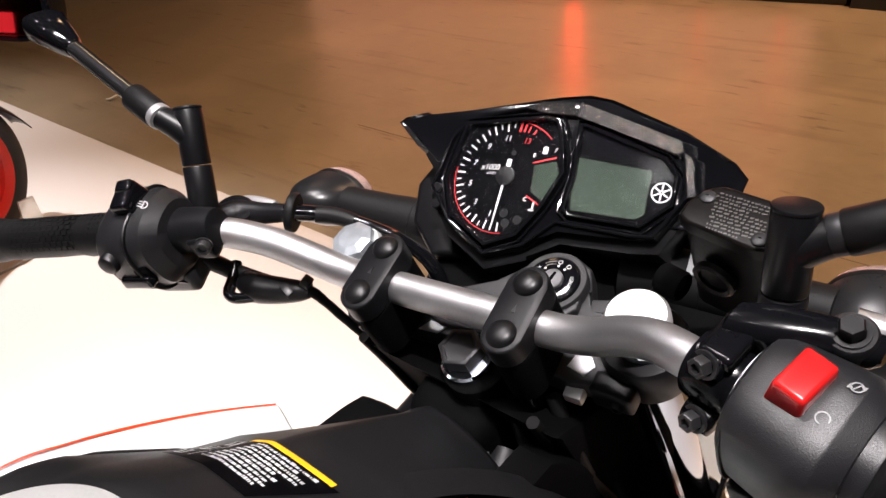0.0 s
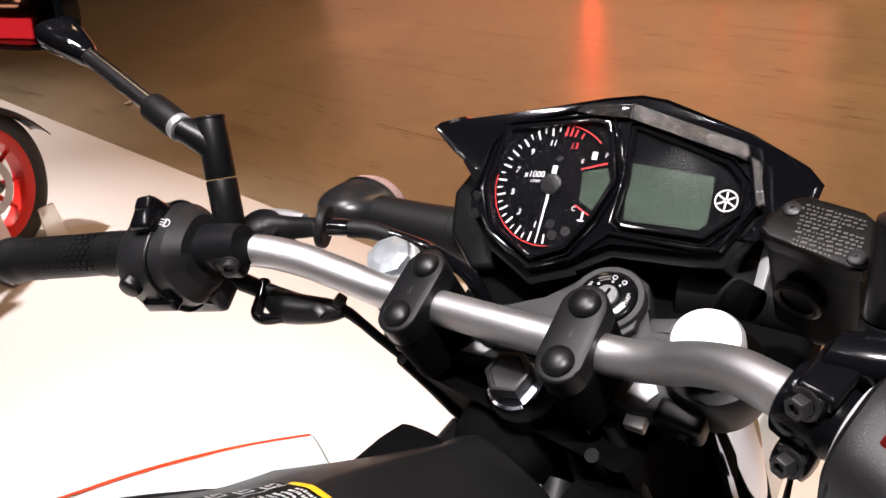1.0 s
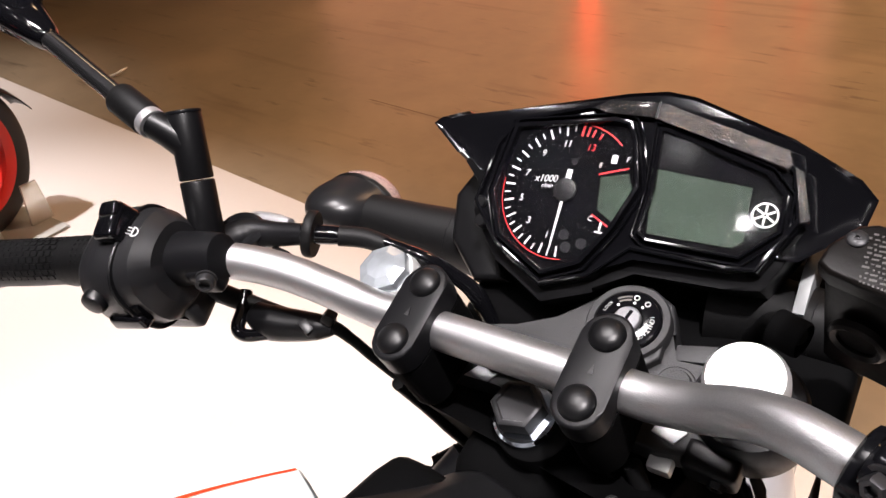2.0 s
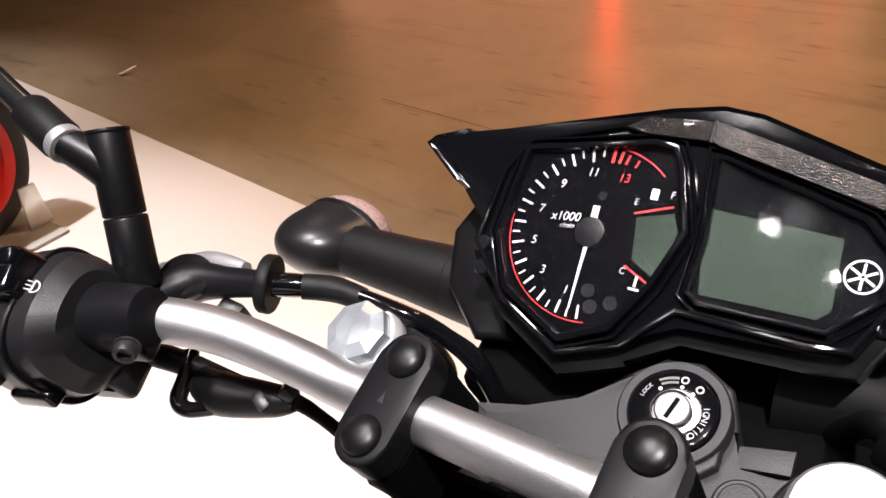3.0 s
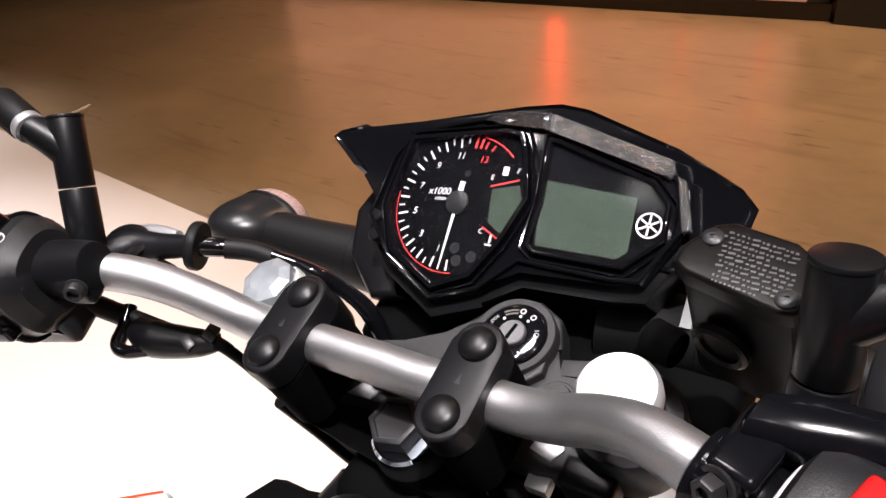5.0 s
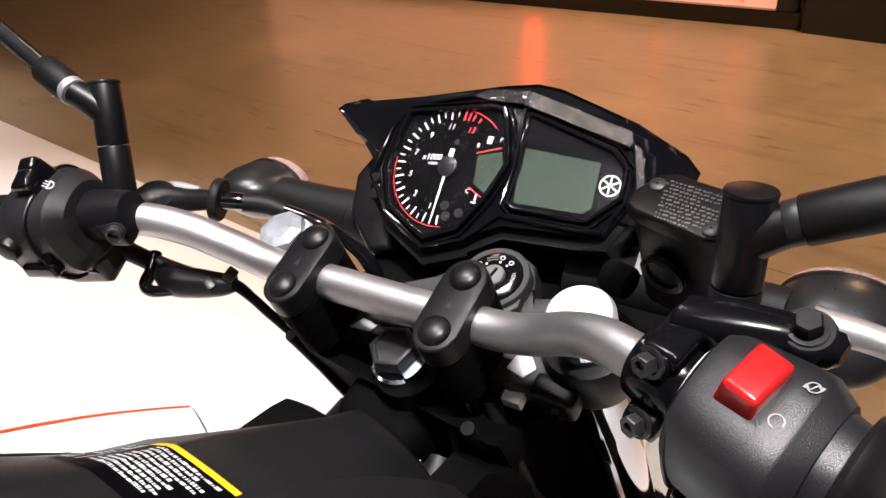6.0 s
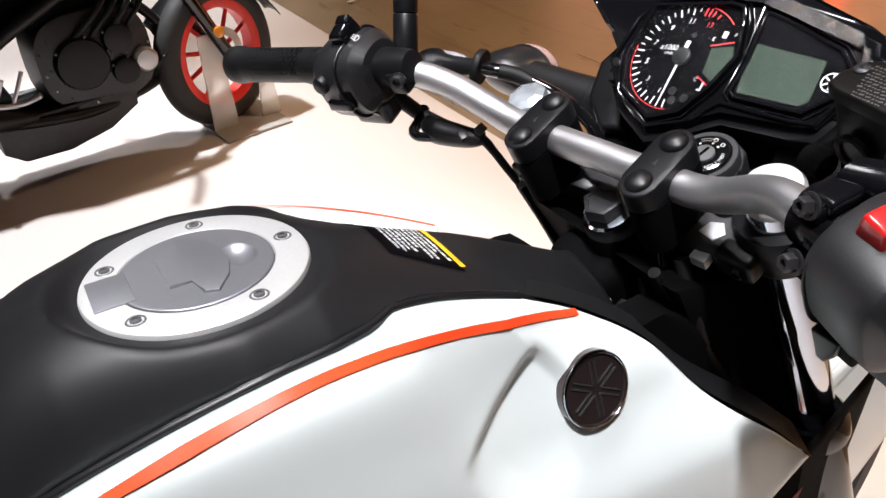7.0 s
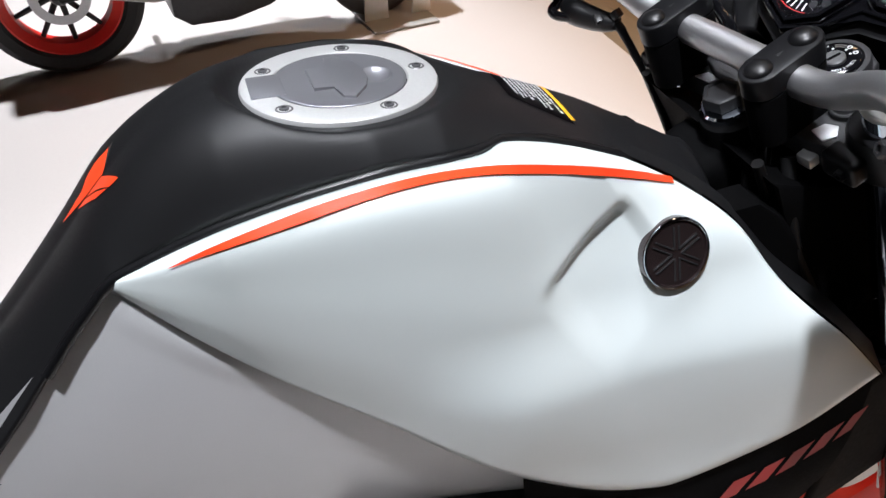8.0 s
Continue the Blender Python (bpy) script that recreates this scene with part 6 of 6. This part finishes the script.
part("air_box", loft([(-0.11, 0.16, 0.10, -0.24, 0.70, 2.6), (-0.09, 0.24, 0.14, -0.24, 0.70, 3.0), (0.09, 0.24, 0.14, -0.24, 0.70, 3.0), (0.11, 0.16, 0.10, -0.24, 0.70, 2.6)], 32), M_VOID, nb, "black air box between the frame tubes", pose(X, 0, 0))
e2 = part("engine", loft([(-0.15, 0.12, 0.10, -0.18, 0.44, 2.6), (-0.13, 0.20, 0.17, -0.18, 0.44, 3), (0, 0.22, 0.19, -0.18, 0.44, 3), (0.13, 0.20, 0.17, -0.18, 0.44, 3), (0.15, 0.12, 0.10, -0.18, 0.44, 2.6)], 36), M_ENGINE, nb, "black single-cylinder engine", pose(X, 0, 0))
for y, z, r in ((-0.24, 0.44, 0.095), (-0.10, 0.50, 0.055), (-0.10, 0.38, 0.05)):
    part("engine_cover", lathe([(r, 0), (r, 0.02), (r * 0.92, 0.032), (r * 0.6, 0.036), (0, 0.034)], 36, pose(X + 0.145, y, z, 0, 90, 0)), M_CLAMP, e2, "round black engine cover")
    for k in range(5):
        a = 2 * math.pi * k / 5
        part("cover_bolt", lathe([(0.0055, 0), (0.0055, 0.007), (0, 0.008)], 8, pose(X + 0.165, y + r * 1.02 * math.cos(a), z + r * 1.02 * math.sin(a), 0, 90, 0)), M_ENGINE, e2)
random.seed(3)
for k in range(26):
    a, r = random.uniform(0, 2 * math.pi), random.uniform(0.15, 0.21)
    part("casing_bolt", lathe([(0.0050, 0), (0.0050, 0.010), (0.0035, 0.012), (0, 0.012)], 6, pose(X + 0.128, -0.18 + r * 0.95 * math.cos(a), 0.44 + r * 0.78 * math.sin(a), 0, 90, 0)), M_ALU if k % 3 == 0 else M_CLAMP, e2)
for k in range(4):
    part("coolant_hose", tube([(X + 0.10, 0.06 - 0.03 * k, 0.72), (X + 0.155, 0.02 - 0.05 * k, 0.62), (X + 0.16, -0.04 - 0.06 * k, 0.55), (X + 0.13, -0.06 - 0.07 * k, 0.50)], 0.010 + 0.002 * (k % 2), 12), M_RUBBER if k % 2 else M_CLAMP, e2)
part("pump_cover", lathe([(0.045, 0), (0.045, 0.025), (0.036, 0.036), (0.012, 0.040), (0, 0.040)], 28, pose(X + 0.14, -0.02, 0.40, 0, 90, 0)), M_ALU, e2, "grey pump cover")
for k in range(7):
    part("cooling_fin", box((0.20, 0.17, 0.006), (X, -0.03 - 0.010 * k, 0.60 + 0.02 * k), 0.002, 1, pose(0, 0, 0, 20, 0, 0)), M_ENGINE, e2)
solid(part("belly_pan", grid(lambda u, v: Vector((X + (2 * v - 1) * (0.15 - 0.02 * u), -0.52 + 0.60 * u, 0.20 + 0.10 * abs(2 * v - 1) ** 2 + 0.10 * max(0, u - 0.7) * 3)), 24, 16), M_CLAMP, nb, "dark grey belly pan"), 0.01)
part("exhaust_pipe", tube([(X + 0.04, 0.02, 0.58), (X + 0.05, 0.10, 0.46), (X + 0.07, 0.06, 0.30), (X + 0.12, -0.25, 0.25), (X + 0.15, -0.58, 0.30)], 0.02, 16), M_CLAMP, nb, "dark exhaust pipe")
part("muffler", tube([(X + 0.16, -0.60, 0.31), (X + 0.17, -0.64, 0.32), (X + 0.19, -0.94, 0.40), (X + 0.19, -0.97, 0.41)], [0.035, 0.052, 0.052, 0.044], 28), M_SILVER, nb, "brushed silver muffler")
part("gear_lever", tube([(X + 0.17, -0.63, 0.41), (X + 0.178, -0.55, 0.375), (X + 0.178, -0.47, 0.365), (X + 0.20, -0.41, 0.385)], 0.010, 12), M_ALU, nb, "silver foot lever")
part("lever_link", rod((X + 0.175, -0.50, 0.37), (X + 0.168, -0.44, 0.47), 0.007, 12, 0.001), M_ALU, nb, "silver lever link")
part("lever_bracket", prism([(-0.62, 0.38), (-0.53, 0.40), (-0.50, 0.45), (-0.54, 0.47), (-0.60, 0.49), (-0.65, 0.47), (-0.63, 0.43)], X + 0.150, X + 0.162, 0.003), M_ALU, nb, "silver bracket", yz)
part("exhaust_chamber", prism([(-0.58, 0.30), (-0.58, 0.18), (-0.52, 0.135), (-0.36, 0.13), (-0.20, 0.165), (-0.08, 0.23), (-0.07, 0.32)], X - 0.10, X + 0.125, 0.012), M_ENGINE, nb, "black exhaust chamber under the engine", yz)
part("heel_guard", tube([(X + 0.15, -0.44, 0.30), (X + 0.17, -0.58, 0.33), (X + 0.17, -0.66, 0.35)], [0.02, 0.045, 0.03], 16), M_CLAMP, nb)
part("swingarm", box((0.22, 0.48, 0.06), (X, -0.72, 0.33), 0.02, 3, pose(0, 0, 0, 3, 0, 0)), M_CLAMP, nb, "black swingarm")
part("tank", loft([(-0.30, 0.02, 0.03, 0, 0.86, 2.2), (-0.26, 0.10, 0.09, 0, 0.87, 2.4), (-0.10, 0.15, 0.13, 0, 0.90, 2.5), (0.10, 0.14, 0.12, 0, 0.92, 2.5), (0.18, 0.06, 0.06, 0, 0.90, 2.3)], 32), M_GLOSS, nb, "black fuel tank", pose(X, -0.20, 0, 0, 0, 90))
part("seat", box((0.24, 0.55, 0.09), (X, -0.75, 0.80), 0.03, 3, pose(0, 0, 0, -6, 0, 0)), M_SEAT, nb, "black seat")
part("handlebar", tube([(X - 0.30, -0.10, 1.03), (X - 0.18, -0.03, 1.05), (X, 0.0, 1.0), (X + 0.18, -0.03, 1.05), (X + 0.30, -0.10, 1.03)], 0.012, 16), M_CLAMP, nb, "black handlebar")
solid(part("front_fender", grid(lambda u, v: Vector((X + (2 * v - 1) * 0.07, 0.312 + 0.312 * math.cos(radians(25 + 120 * u)), 0.287 + (0.312 - 0.03 * abs(2 * v - 1) ** 2.5) * math.sin(radians(25 + 120 * u)))), 30, 10), M_BLACK, nb, "black front fender"), 0.004)
solid(part("fender_flap", grid(lambda u, v: Vector((X + (2 * v - 1) * 0.06, 0.02 - 0.04 * u, 0.40 - 0.16 * u)), 6, 4), M_BLACK, nb, "black fender flap"), 0.004)

# clear acrylic wheel stand under the neighbour's front wheel
stand = thing("wheel_stand", "clear frosted acrylic wheel stand on the platform", "stand", (X + 0.1, 0.36, 0))
part("base_plate", box((0.34, 0.30, 0.012), (X + 0.06, 0.34, 0.006), 0.002), M_PLEXI, stand, smooth=False)
for s, w in ((1, 0.10), (-1, 0.10)):
    part("upright", prism([(-0.055, 0), (0.055, 0), (0.042, 0.40), (-0.042, 0.40)], -0.006, 0.006, 0.002), M_PLEXI, stand, "upright acrylic plate", Matrix.Translation((X + s * 0.10, 0.25, 0.012)) @ pose(0, 0, 0, 90, 0, 90), smooth=False)
    part("brace", prism([(-0.045, 0), (0.045, 0), (0.03, 0.16), (-0.03, 0.16)], -0.006, 0.006, 0.002), M_PLEXI, stand, "front acrylic plate", Matrix.Translation((X + s * 0.10, 0.46, 0.012)) @ pose(0, 0, 0, 90, 0, 90), smooth=False)

# both stand slightly askew on the platform
askew = Matrix.Translation((X + 0.02, -0.585, 0)) @ Matrix.Rotation(radians(7), 4, "Z") @ Matrix.Translation((-X, 0.635, 0))
for ob in (nb, stand):
    ob.matrix_basis = askew @ ob.matrix_basis
